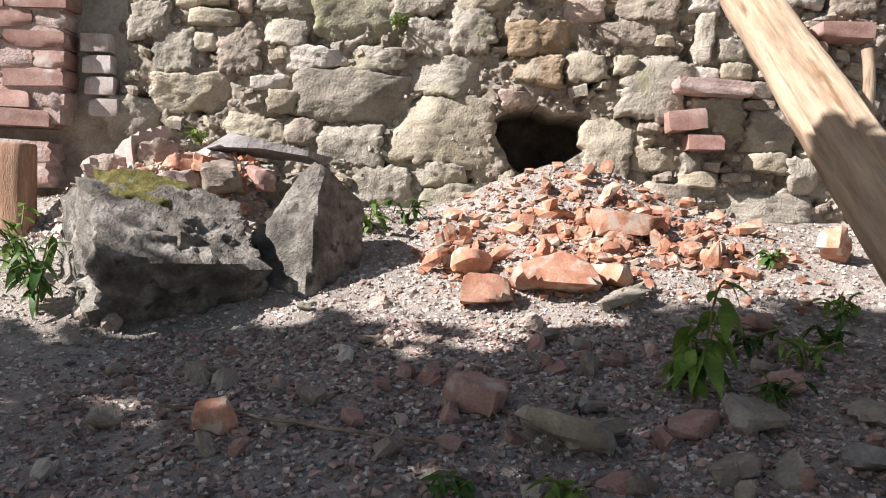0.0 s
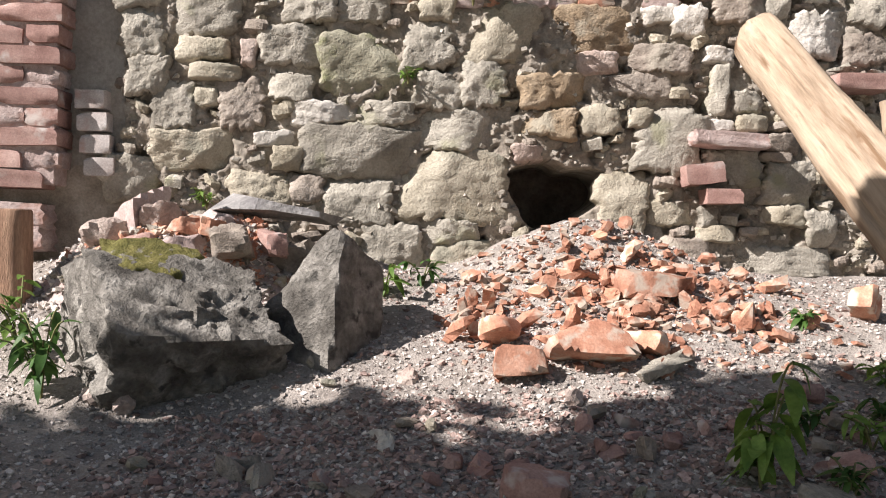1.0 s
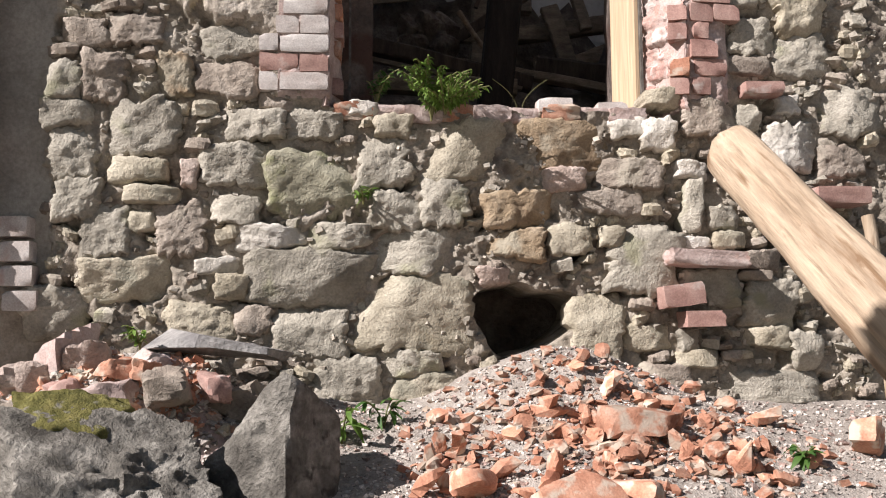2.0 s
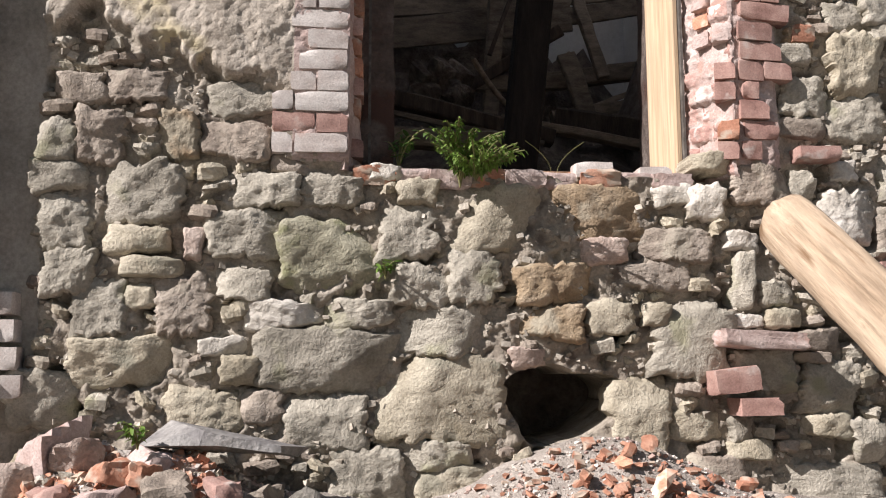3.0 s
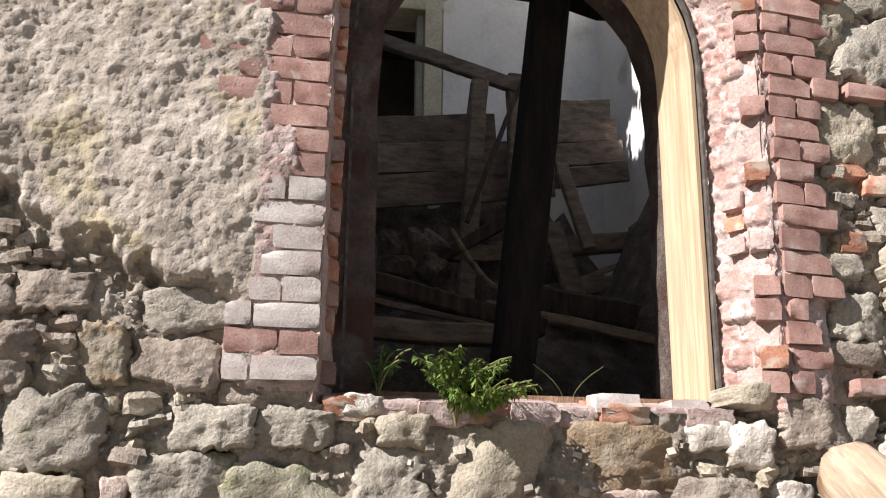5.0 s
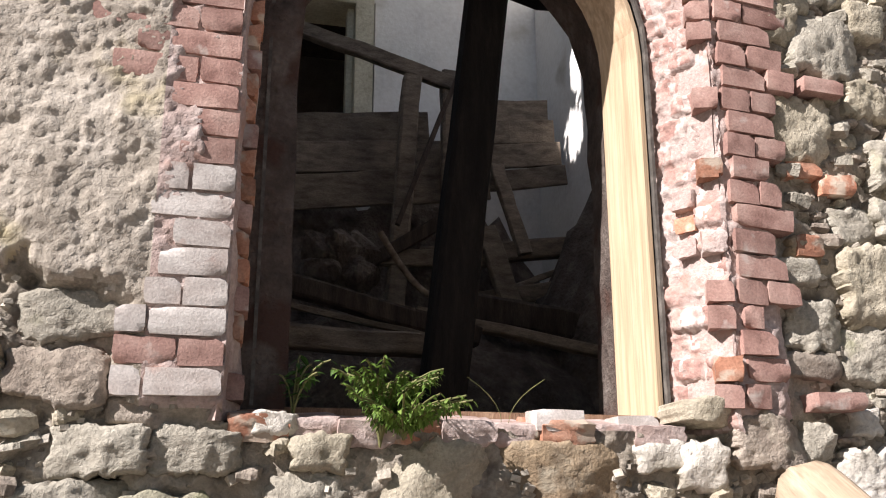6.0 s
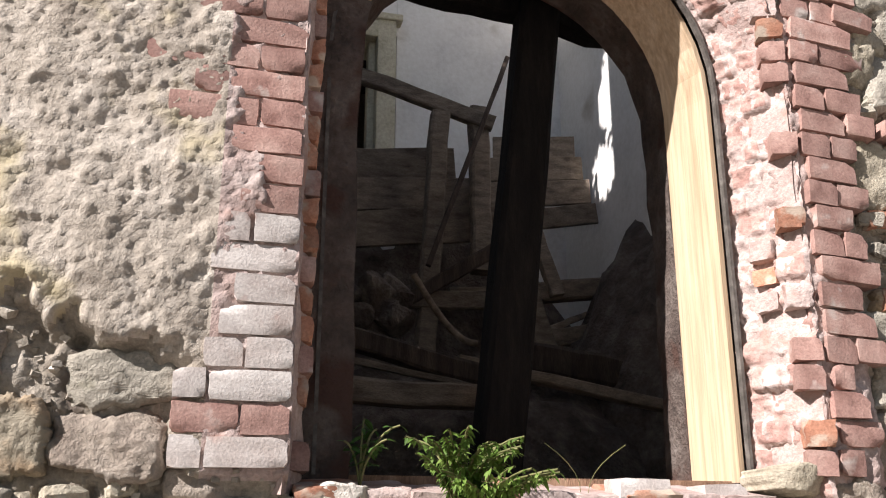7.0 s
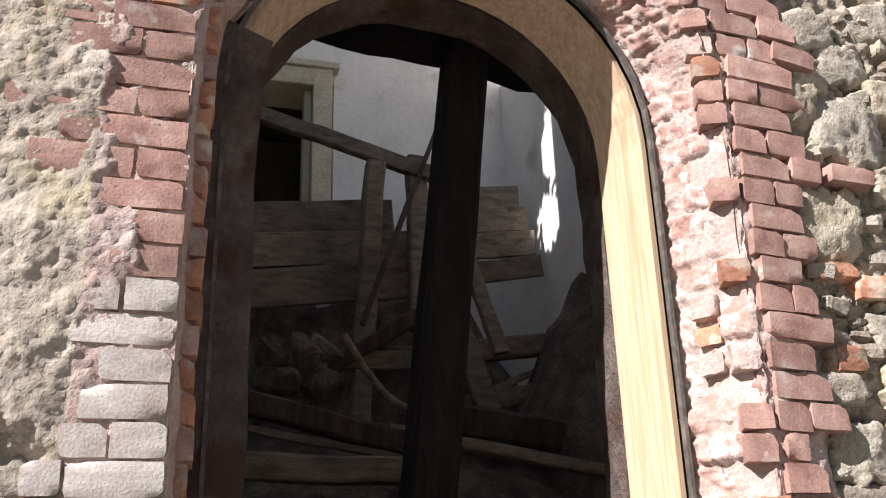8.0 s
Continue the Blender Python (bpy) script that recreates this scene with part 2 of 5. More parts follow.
def face_stone(name, w, h, material, seed, fine):
    """A rubble stone: broken many-sided outline, a nearly flat split face, steep worn edges running back into the wall."""
    rng = random.Random(seed)
    cuts = []
    for k in range(4):                                  # main sides, then knocked-off corners
        t = k * math.pi / 2 + rng.uniform(-0.17, 0.17)
        cuts.append((t, (w / 2 if k % 2 == 0 else h / 2) * rng.uniform(0.95, 1.06)))
    for k in range(4):
        t = math.atan2(w, h) if k % 2 == 0 else math.pi - math.atan2(w, h)
        t += math.pi * (k // 2) + rng.uniform(-0.35, 0.35)
        reach = abs(math.cos(t)) * w / 2 + abs(math.sin(t)) * h / 2
        cuts.append((t, reach * rng.uniform(0.86, 1.04)))
    lean, tip = rng.uniform(-0.10, 0.10), rng.uniform(-0.12, 0.08)
    splits = [(rng.uniform(0, 2 * math.pi), rng.uniform(0.10, 0.38) * min(w, h), rng.uniform(0.15, 0.5)) for _ in range(3)]
    n = 30 if fine else 14
    off = Vector((seed % 37, seed % 23, seed % 11))
    size = min(1.0, min(w, h) / 0.12)

    def front(x, z):
        p = Vector((x, 0, z))
        y = lean * x + tip * z - size * (0.008 * noise.fractal(p * 8 + off, 0.8, 2.1, 3) + 0.0055 * noise.fractal(p * 30 + off, 0.5, 2.2, 3))
        for t, c, slope in splits:
            y += slope * max(0.0, x * math.cos(t) + z * math.sin(t) - c)
        return y

    def rim(t):
        r = sum(max(0.0, math.cos(t - a) / d) ** 30 for a, d in cuts) ** (-1 / 30)
        return r + 0.13 * min(w, h) * noise.fractal(Vector((math.cos(t) * 2.4, seed % 13, math.sin(t) * 2.4)) + off, 0.7, 2.1, 4)

    verts, faces, loop = [], [], []
    for i in range(n + 1):
        for j in range(n + 1):
            a, b = 2 * i / n - 1, 2 * j / n - 1
            f = max(abs(a), abs(b))
            f, t = 1 - (1 - f) ** 1.25, math.atan2(b * h, a * w)
            r = rim(t) * f
            x, z = r * math.cos(t), r * math.sin(t)
            drop = 0.0 if f < 0.8 else 0.016 * ((f - 0.8) / 0.2) ** 2.5
            verts.append((x, front(x, z) + drop, z))
    for i in range(n):
        for j in range(n):
            faces.append((i * (n + 1) + j, (i + 1) * (n + 1) + j, (i + 1) * (n + 1) + j + 1, i * (n + 1) + j + 1))
    loop = [i * (n + 1) for i in range(n)] + [n * (n + 1) + j for j in range(n)] + [i * (n + 1) + n for i in range(n, 0, -1)] + list(range(n, 0, -1))
    for drop, shrink in ((0.028, 1.0), (0.11, 0.96)):          # sides that run back into the wall
        o = len(verts)
        verts += [(verts[k][0] * shrink, verts[k][1] + drop, verts[k][2] * shrink) for k in loop]
        m = len(loop)
        faces += [(loop[k], o + k, o + (k + 1) % m, loop[(k + 1) % m]) for k in range(m)]
        loop = list(range(o, o + m))
    return mesh_of(name, verts, faces, material, True, 46)


def block(name, w, d, h, material, seed, skew=0.15, chips=3, cuts=4, power=14, rough=0.01, scale=9, smooth=True):
    rng = random.Random(seed)
    pts, faces = rock_points(block_planes(w, d, h, rng, skew, chips), cuts, power, rough, scale, seed)
    return mesh_of(name, pts, faces, material, smooth, 32)


def bar(name, a, b, w, d, material, parent=None, up=(0, 0, 1), wobble=0.0, seed=1, label="", seg=8):
    """A squared timber from a to b, w wide and d thick, its edges a little uneven."""
    a, b = Vector(a), Vector(b)
    z = (b - a).normalized()
    x = Vector(up).cross(z)
    if x.length < 0.1:
        x = Vector((1, 0, 0)).cross(z)
    x.normalize()
    y = z.cross(x)
    rng = random.Random(seed)
    verts, faces = [], []
    c = 0.12 * min(w, d)
    ring = [(-w / 2 + c, -d / 2), (w / 2 - c, -d / 2), (w / 2, -d / 2 + c), (w / 2, d / 2 - c), (w / 2 - c, d / 2), (-w / 2 + c, d / 2), (-w / 2, d / 2 - c), (-w / 2, -d / 2 + c)]
    for i in range(seg + 1):
        k = i / seg
        mid = (b - a) * (k - 0.5)
        dx, dy = rng.uniform(-wobble, wobble), rng.uniform(-wobble, wobble)
        for u, v in ring:
            verts.append(mid + x * (u + dx + rng.uniform(-wobble, wobble) / 2) + y * (v + dy + rng.uniform(-wobble, wobble) / 2))
    for i in range(seg):
        for j in range(8):
            faces.append((i * 8 + j, i * 8 + (j + 1) % 8, i * 8 + 8 + (j + 1) % 8, i * 8 + 8 + j))
    faces.append(tuple(range(7, -1, -1)))
    faces.append(tuple(range(seg * 8, seg * 8 + 8)))
    ob = new(name, mesh_of(name, verts, faces, material, False))
    ob.location = (a + b) / 2
    ob.parent = parent
    return tagged(ob, label)


def tube(name, points, radius, material, parent=None, label=""):
    cu = bpy.data.curves.new(name, "CURVE")
    cu.dimensions, cu.bevel_depth, cu.bevel_resolution = "3D", radius, 2
    sp = cu.splines.new("POLY")
    sp.points.add(len(points) - 1)
    for p, q in zip(sp.points, points):
        p.co = (*q, 1)
    tmp = bpy.data.objects.new(name, cu)
    me = bpy.data.meshes.new_from_object(tmp)
    bpy.data.objects.remove(tmp)
    me.materials.clear()
    me.materials.append(M[material])
    ob = new(name, me)
    ob.parent = parent
    return tagged(ob, label)


def fbm(x, y, z, s, o=4):
    return noise.fractal(Vector((x * s, y * s, z * s)), 0.9, 2.1, o)


# ground
def bell(x, y, cx, cy, rx, ry):
    return math.exp(-((x - cx) / rx) ** 2 - ((y - cy) / ry) ** 2)


def level(x, y):
    """Height of the ground: a bank rising to the foot of the wall, with rubble heaps."""
    z = float(np.interp(y, [-40, -3, 0, 2.1, 2.65, 2.9, 3.3, 3.7, 4.05], [0.1, 0.2, 0.5, 0.985, 1.11, 1.15, 1.28, 1.42, 1.50]))
    z += 0.23 * bell(x, y, 0.46, 4.0, 0.42, 0.36) + 0.05 * bell(x, y, 0.45, 3.35, 0.5, 0.35)
    z += 0.16 * bell(x, y, -1.05, 3.85, 0.55, 0.28)
    z -= 0.09 * bell(x, y, -1.05, 2.80, 0.6, 0.45)
    if y < 6:
        z += 0.018 * fbm(x, y, 0, 3.0) + 0.008 * fbm(x, y, 5, 14.0)
    return z


def ground_sheet():
    xs = np.concatenate([[-300, -80, -30, -12, -6, -4], np.arange(-3, 3.01, 0.03), [4, 6, 12, 30, 80, 300]])
    ys = np.concatenate([[-300, -80, -30, -10, -5, -2, -1, 0, 0.5, 1.0], np.arange(1.3, 4.13, 0.03), [4.3, 6, 9, 14, 30, 80, 300]])
    verts = [(x, y, level(float(x), float(y)) if y < 4.25 else 1.2) for y in ys for x in xs]
    w = len(xs)
    faces = [(j * w + i, j * w + i + 1, (j + 1) * w + i + 1, (j + 1) * w + i) for j in range(len(ys) - 1) for i in range(w - 1)]
    return tagged(new("ground", mesh_of("ground", verts, faces, "soil")), "sloping gravelly soil littered with brick and stone chips", "ground", kind="structure")


ground = ground_sheet()


# front wall
def window_edge(x, z, left=WIN_L, right=WIN_R, foot=SILL - 0.06):
    """How far a point of the wall lies inside the arched opening (negative outside) and the nearest edge point."""
    cx, r = (left + right) / 2, (right - left) / 2
    if z > SPRING:
        d = math.hypot(x - cx, z - SPRING)
        k = r / max(d, 1e-6)
        return r - d, (cx + (x - cx) * k, SPRING + (z - SPRING) * k)
    best = min((x - left, (left, z)), (right - x, (right, z)), (z - foot, (x, foot)), key=lambda q: q[0])
    return best


HOLE = (0.325, 1.83, 0.215, 0.135)           # the broken gap near the foot of the wall


def hole_edge(x, z):
    a = math.atan2(z - HOLE[1], x - HOLE[0])
    k = 1 + 0.12 * math.sin(3 * a + 1) + 0.07 * math.sin(5 * a)
    d = math.hypot((x - HOLE[0]) / HOLE[2], (z - HOLE[1]) / HOLE[3])
    f = k / max(d, 1e-6)
    return (k - d) * HOLE[3], (HOLE[0] + (x - HOLE[0]) * f, HOLE[1] + (z - HOLE[1]) * f)


def rendered(x, z):
    """1 where roughcast still covers the stones, 0 where they are bare."""
    edge = 2.98 + 0.13 * fbm(x, 0, 3, 3.5) + 0.05 * fbm(x, z, 3, 14) + 0.10 * min(1.0, max(0.0, (-0.85 - x) / 0.3))
    if x > -0.55 + 0.07 * fbm(3, x, z, 7, 4) - (0.05 if z > 3.5 else 0):
        return 0.0
    return min(1.0, max(0.0, (z - edge) / 0.05))


def wall_depth(x, z):
    y = WALL + 0.034 + 0.024 * fbm(x, 2, z, 5.5) + 0.012 * fbm(x, 5, z, 24, 4) + 0.006 * fbm(x, 8, z, 60, 2)
    y += 0.16 * max(0.0, fbm(x, 11, z, 7.0, 3) - 0.25)          # washed-out hollows
    bed = min(1.0, max(0.0, (x + 0.70) / 0.06 if x < 0.3 else (1.19 - x) / 0.06)) * min(1.0, max(0.0, (z - SILL + 0.05) / 0.04))
    if bed and (x < -0.40 or x > 0.94):                          # lime bedding of the brick jambs
        y += bed * (WALL - 0.010 + 0.012 * fbm(x, 5, z, 19, 3) + 0.006 * fbm(x, 3, z, 60, 2) - y)
    k = rendered(x, z)
    if k:
        y = y * (1 - k) + k * (WALL - 0.020 + 0.016 * fbm(x, 7, z, 4.0) + 0.0060 * fbm(x, 9, z, 11, 4) + 0.0058 * fbm(x, 3, z, 62, 3) - 0.007 * max(0.0, fbm(x, 14, z, 30, 2) - 0.15))
    if x < -1.46 + 0.03 * fbm(1, 1, z, 6):
        y = WALL + 0.05 + 0.004 * fbm(x, 1, z, 8)
    return y


def front_wall():
    step = 0.0088
    xs = np.concatenate([[-4.5, -3.2, -2.4], np.arange(-1.9, 2.2, step), [2.6, 3.4, 4.5]])
    zs = np.concatenate([[0.9], np.arange(1.3, 4.6, step), [5.25]])
    w = len(xs)
    keep, pos = [], []
    for z in zs:
        for x in xs:
            x, z = float(x), float(z)
            p = (x, wall_depth(x, z), z)
            inside = False
            for edge in (window_edge, hole_edge):
                d, q = edge(x, z)
                if d > 0:
                    inside = True
                    if d < step * 1.6:
                        p = (q[0], wall_depth(q[0], q[1]), q[1])
            keep.append(inside)
            pos.append(p)
    bm = bmesh.new()
    vs = [bm.verts.new(p) for p in pos]
    for j in range(len(zs) - 1):
        for i in range(w - 1):
            ids = (j * w + i, j * w + i + 1, (j + 1) * w + i + 1, (j + 1) * w + i)
            if not all(keep[k] for k in ids):
                f = bm.faces.new([vs[k] for k in ids])
                mx, mz = pos[ids[0]][0], pos[ids[0]][2]
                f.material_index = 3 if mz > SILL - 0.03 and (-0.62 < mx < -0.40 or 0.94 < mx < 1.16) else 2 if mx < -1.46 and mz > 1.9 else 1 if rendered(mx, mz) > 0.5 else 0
                f.smooth = True
    bmesh.ops.delete(bm, geom=[v for v in bm.verts if not v.link_faces], context="VERTS")
    rim = [e for e in bm.edges if e.is_boundary]
    made = bmesh.ops.extrude_edge_only(bm, edges=rim)["geom"]
    for v in made:
        if isinstance(v, bmesh.types.BMVert):
            v.co.y = 4.62
    me = bpy.data.meshes.new("wall_front")
    bm.to_mesh(me)
    bm.free()
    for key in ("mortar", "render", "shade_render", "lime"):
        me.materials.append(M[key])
    return tagged(new("wall_front", me), "ruined rubble stone wall with patches of roughcast render", "wall", kind="structure")


wall = front_wall()


# room behind the window
def slab(name, lo, hi, material, label, category, kind="structure", bevel=0.0):
    bm = bmesh.new()
    bmesh.ops.create_cube(bm, size=1)
    for v in bm.verts:
        v.co = [lo[k] + (v.co[k] + 0.5) * (hi[k] - lo[k]) for k in range(3)]
    if bevel:
        bmesh.ops.bevel(bm, geom=bm.edges[:], offset=bevel, segments=2, affect="EDGES")
    me = bpy.data.meshes.new(name)
    bm.to_mesh(me)
    bm.free()
    me.materials.append(M[material])
    return tagged(new(name, me), label, category, kind=kind)


def box_part(name, lo, hi, material, parent, label=""):
    ob = slab(name, lo, hi, material, label, "", "", 0.004)
    ob.parent = parent
    return ob


def back_wall():
    """White plastered wall with a door opening through it."""
    root = slab("wall_back", (0.44, 7.2, 2.2), (2.2, 7.5, 6.9), "plaster", "dirty white plastered inner wall with cracks", "wall")
    box_part("wall_piece", (-3.03, 7.2, 2.2), (-0.45, 7.5, 6.9), "plaster", root)
    box_part("wall_piece", (-0.45, 7.2, 5.72), (0.44, 7.5, 6.9), "plaster", root)
    box_part("wall_piece", (-0.45, 7.2, 2.2), (0.44, 7.5, 4.4), "plaster", root)
    return root


back_wall()
door_frame = tagged(new("door_1"), "cream painted wooden door frame in the white wall", "door frame", kind="structure")
box_part("jamb", (0.30, 7.12, 4.40), (0.42, 7.46, 5.80), "cream", door_frame)
box_part("jamb", (-0.46, 7.12, 4.40), (-0.36, 7.46, 5.80), "cream", door_frame)
box_part("head", (-0.36, 7.12, 5.66), (0.30, 7.46, 5.78), "cream", door_frame)
box_part("stop", (0.255, 7.2, 4.40), (0.298, 7.3, 5.66), "cream", door_frame)
box_part("architrave", (-0.50, 7.10, 5.785), (0.46, 7.2, 5.83), "cream", door_frame)
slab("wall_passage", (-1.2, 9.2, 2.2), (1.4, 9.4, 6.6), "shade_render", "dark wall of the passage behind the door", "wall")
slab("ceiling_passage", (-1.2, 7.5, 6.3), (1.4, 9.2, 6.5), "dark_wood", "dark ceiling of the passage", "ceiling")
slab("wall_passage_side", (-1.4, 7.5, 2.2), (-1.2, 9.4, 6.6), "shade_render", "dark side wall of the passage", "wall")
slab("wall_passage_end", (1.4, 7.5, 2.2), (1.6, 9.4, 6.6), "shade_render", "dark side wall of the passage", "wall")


def side_wall():
    """Right inner wall, a little out of square."""
    verts, faces = [], []
    a, b = Vector((1.57, 7.2, 0)), Vector((1.50, 4.62, 0))
    for y0, off in ((0, 0.0), (1, 0.25)):
        for k in (0, 1):
            p = a.lerp(b, k)
            for z in (2.2, 6.9):
                verts.append((p.x + off, p.y, z))
    faces = [(0, 1, 3, 2), (4, 6, 7, 5), (0, 4, 5, 1), (2, 3, 7, 6), (1, 5, 7, 3), (0, 2, 6, 4)]
    return tagged(new("wall_side", mesh_of("wall_side", verts, faces, "plaster", False)), "white plastered side wall with one sunlit patch", "wall", kind="structure")


side_wall()


def left_sun_block():
    """Unseen tall wall added to block the sun; one ragged breach high up lights the wall opposite."""
    bm = bmesh.new()
    ys = np.concatenate([[4.30], np.arange(4.63, 5.4, 0.025), [6.4, 7.5]])
    zs = np.concatenate([[2.2, 6.5], np.arange(7.5, 9.0, 0.025), [9.25]])
    run = 3.93
    grid = {(i, j): bm.verts.new((-2.4, float(y), float(z))) for i, y in enumerate(ys) for j, z in enumerate(zs)}
    for i in range(len(ys) - 1):
        for j in range(len(zs) - 1):
            y, h = (ys[i] + ys[i + 1]) / 2 + 0.44 * run, (zs[j] + zs[j + 1]) / 2 - 0.85 * run
            a = math.hypot((y - 6.42) / 0.11, (h - 5.08) / 0.24)
            b = math.hypot((y - 6.50) / 0.18, (h - 4.66) / 0.16)
            if min(a, b) + 0.45 * fbm(1, y, h, 7) + 0.3 * fbm(4, y, h, 22, 2) > 1:
                bm.faces.new((grid[i, j], grid[i + 1, j], grid[i + 1, j + 1], grid[i, j + 1]))
    bmesh.ops.delete(bm, geom=[v for v in bm.verts if not v.link_faces], context="VERTS")
    made = bmesh.ops.extrude_face_region(bm, geom=bm.faces[:])["geom"]
    for v in made:
        if isinstance(v, bmesh.types.BMVert):
            v.co.x -= 0.03
    bmesh.ops.recalc_face_normals(bm, faces=bm.faces[:])
    me = bpy.data.meshes.new("wall_room_left")
    bm.to_mesh(me)
    bm.free()
    me.materials.append(M["plaster"])
    return tagged(new("wall_room_left", me), "unseen tall plastered wall added to block the sun, with a ragged breach", "wall", kind="structure")


left_sun_block()
# unseen slab above the front wall, added to keep sun out of the room
slab("wall_upper", (-2.395, 4.15, 5.255), (-1.2, 4.60, 10.8), "render", "unseen rendered slab added above the front wall to block the sun", "wall")
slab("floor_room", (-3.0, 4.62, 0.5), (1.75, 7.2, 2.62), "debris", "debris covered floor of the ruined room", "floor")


# window lining, sill and frame
def arch_path(left, right, foot, n=20):
    cx, r = (left + right) / 2, (right - left) / 2
    pts = [(left, foot + (SPRING - foot) * k / 10) for k in range(10)]
    pts += [(cx - r * math.cos(math.pi * k / n), SPRING + r * math.sin(math.pi * k / n)) for k in range(n + 1)]
    pts += [(right, SPRING - (SPRING - foot) * k / 10) for k in range(1, 11)]
    return pts


def arch_loft(name, rings, material, parent, label="", uneven=0.0, share=1.0):
    """A band that follows the arched opening through rings (left, right, foot, depth)."""
    verts, faces = [], []
    n = 0
    for left, right, foot, depth in rings:
        pts = arch_path(left, right, foot)
        pts = pts[:int(len(pts) * share)]
        n = len(pts)
        for x, z in pts:
            verts.append((x + uneven * fbm(x, depth, z, 9), depth + uneven * fbm(z, x, depth, 11), z + uneven * fbm(depth, z, x, 8)))
    for r in range(len(rings)):
        q = (r + 1) % len(rings)
        for i in range(n - 1):
            faces.append((r * n + i, r * n + i + 1, q * n + i + 1, q * n + i))
    for i in (0, n - 1):
        faces.append(tuple(r * n + i for r in range(len(rings))))
    bm = bmesh.new()
    me = mesh_of(name, verts, faces, material, False)
    bm.from_mesh(me)
    bmesh.ops.recalc_face_normals(bm, faces=bm.faces[:])
    bm.to_mesh(me)
    bm.free()
    return part(name, me, parent, label=label)


window = tagged(new("window_1"), "arched window opening with bare wooden lining and no glass", "window", kind="structure")
arch_loft("lining", [(-0.325, 0.846, SILL, 4.235), (-0.285, 0.788, SILL, 4.40), (-0.315, 0.818, SILL, 4.40), (-0.345, 0.861, SILL, 4.235)], "pale_wood", window, "pale bare wood lining")
# inner reveal and rebate take a colour darkened for the shade there
arch_loft("inner_reveal", [(-0.285, 0.80, SILL, 4.42), (-0.28, 0.812, SILL, 4.60), (-0.36, 0.89, SILL, 4.60), (-0.36, 0.89, SILL, 4.42)], "reveal", window, "inner reveal of the arch, its shade put into the colour", 0.014)
arch_loft("reveal", [(WIN_L - 0.01, WIN_R - 0.004, SILL - 0.05, 4.02), (-0.385, 0.925, SILL - 0.05, 4.13), (-0.37, 0.895, SILL - 0.05, 4.24), (-0.42, 0.96, SILL - 0.05, 4.24), (WIN_L - 0.07, WIN_R + 0.07, SILL - 0.05, 4.10)], "lime", window, "splayed reveal of broken brick and lime", 0.016)
arch_loft("outer_strip", [(-0.340, 0.856, SILL, 4.195), (-0.340, 0.856, SILL, 4.215), (-0.350, 0.866, SILL, 4.215), (-0.350, 0.866, SILL, 4.195)], "metal", window, "thin dull metal strip")
arch_loft("rebate", [(-0.42, 0.95, SILL - 0.04, 4.195), (-0.255, 0.785, SILL - 0.04, 4.20), (-0.25, 0.78, SILL - 0.04, 4.58), (-0.42, 0.95, SILL - 0.04, 4.58)], "reveal", window, "mottled plaster rebate of the jamb, its shade put into the colour", 0.012, share=0.34)
box_part("sill", (-0.36, 4.26, 2.55), (0.88, 4.62, 2.705), "stump_wood", window, "weathered wooden sill board")
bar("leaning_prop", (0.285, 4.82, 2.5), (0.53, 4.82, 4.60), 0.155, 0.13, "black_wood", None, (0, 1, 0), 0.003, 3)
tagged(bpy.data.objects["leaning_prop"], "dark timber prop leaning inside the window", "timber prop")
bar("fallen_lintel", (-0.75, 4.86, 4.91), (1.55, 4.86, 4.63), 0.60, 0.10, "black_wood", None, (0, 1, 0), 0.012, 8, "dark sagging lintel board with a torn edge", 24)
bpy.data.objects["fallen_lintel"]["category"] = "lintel"

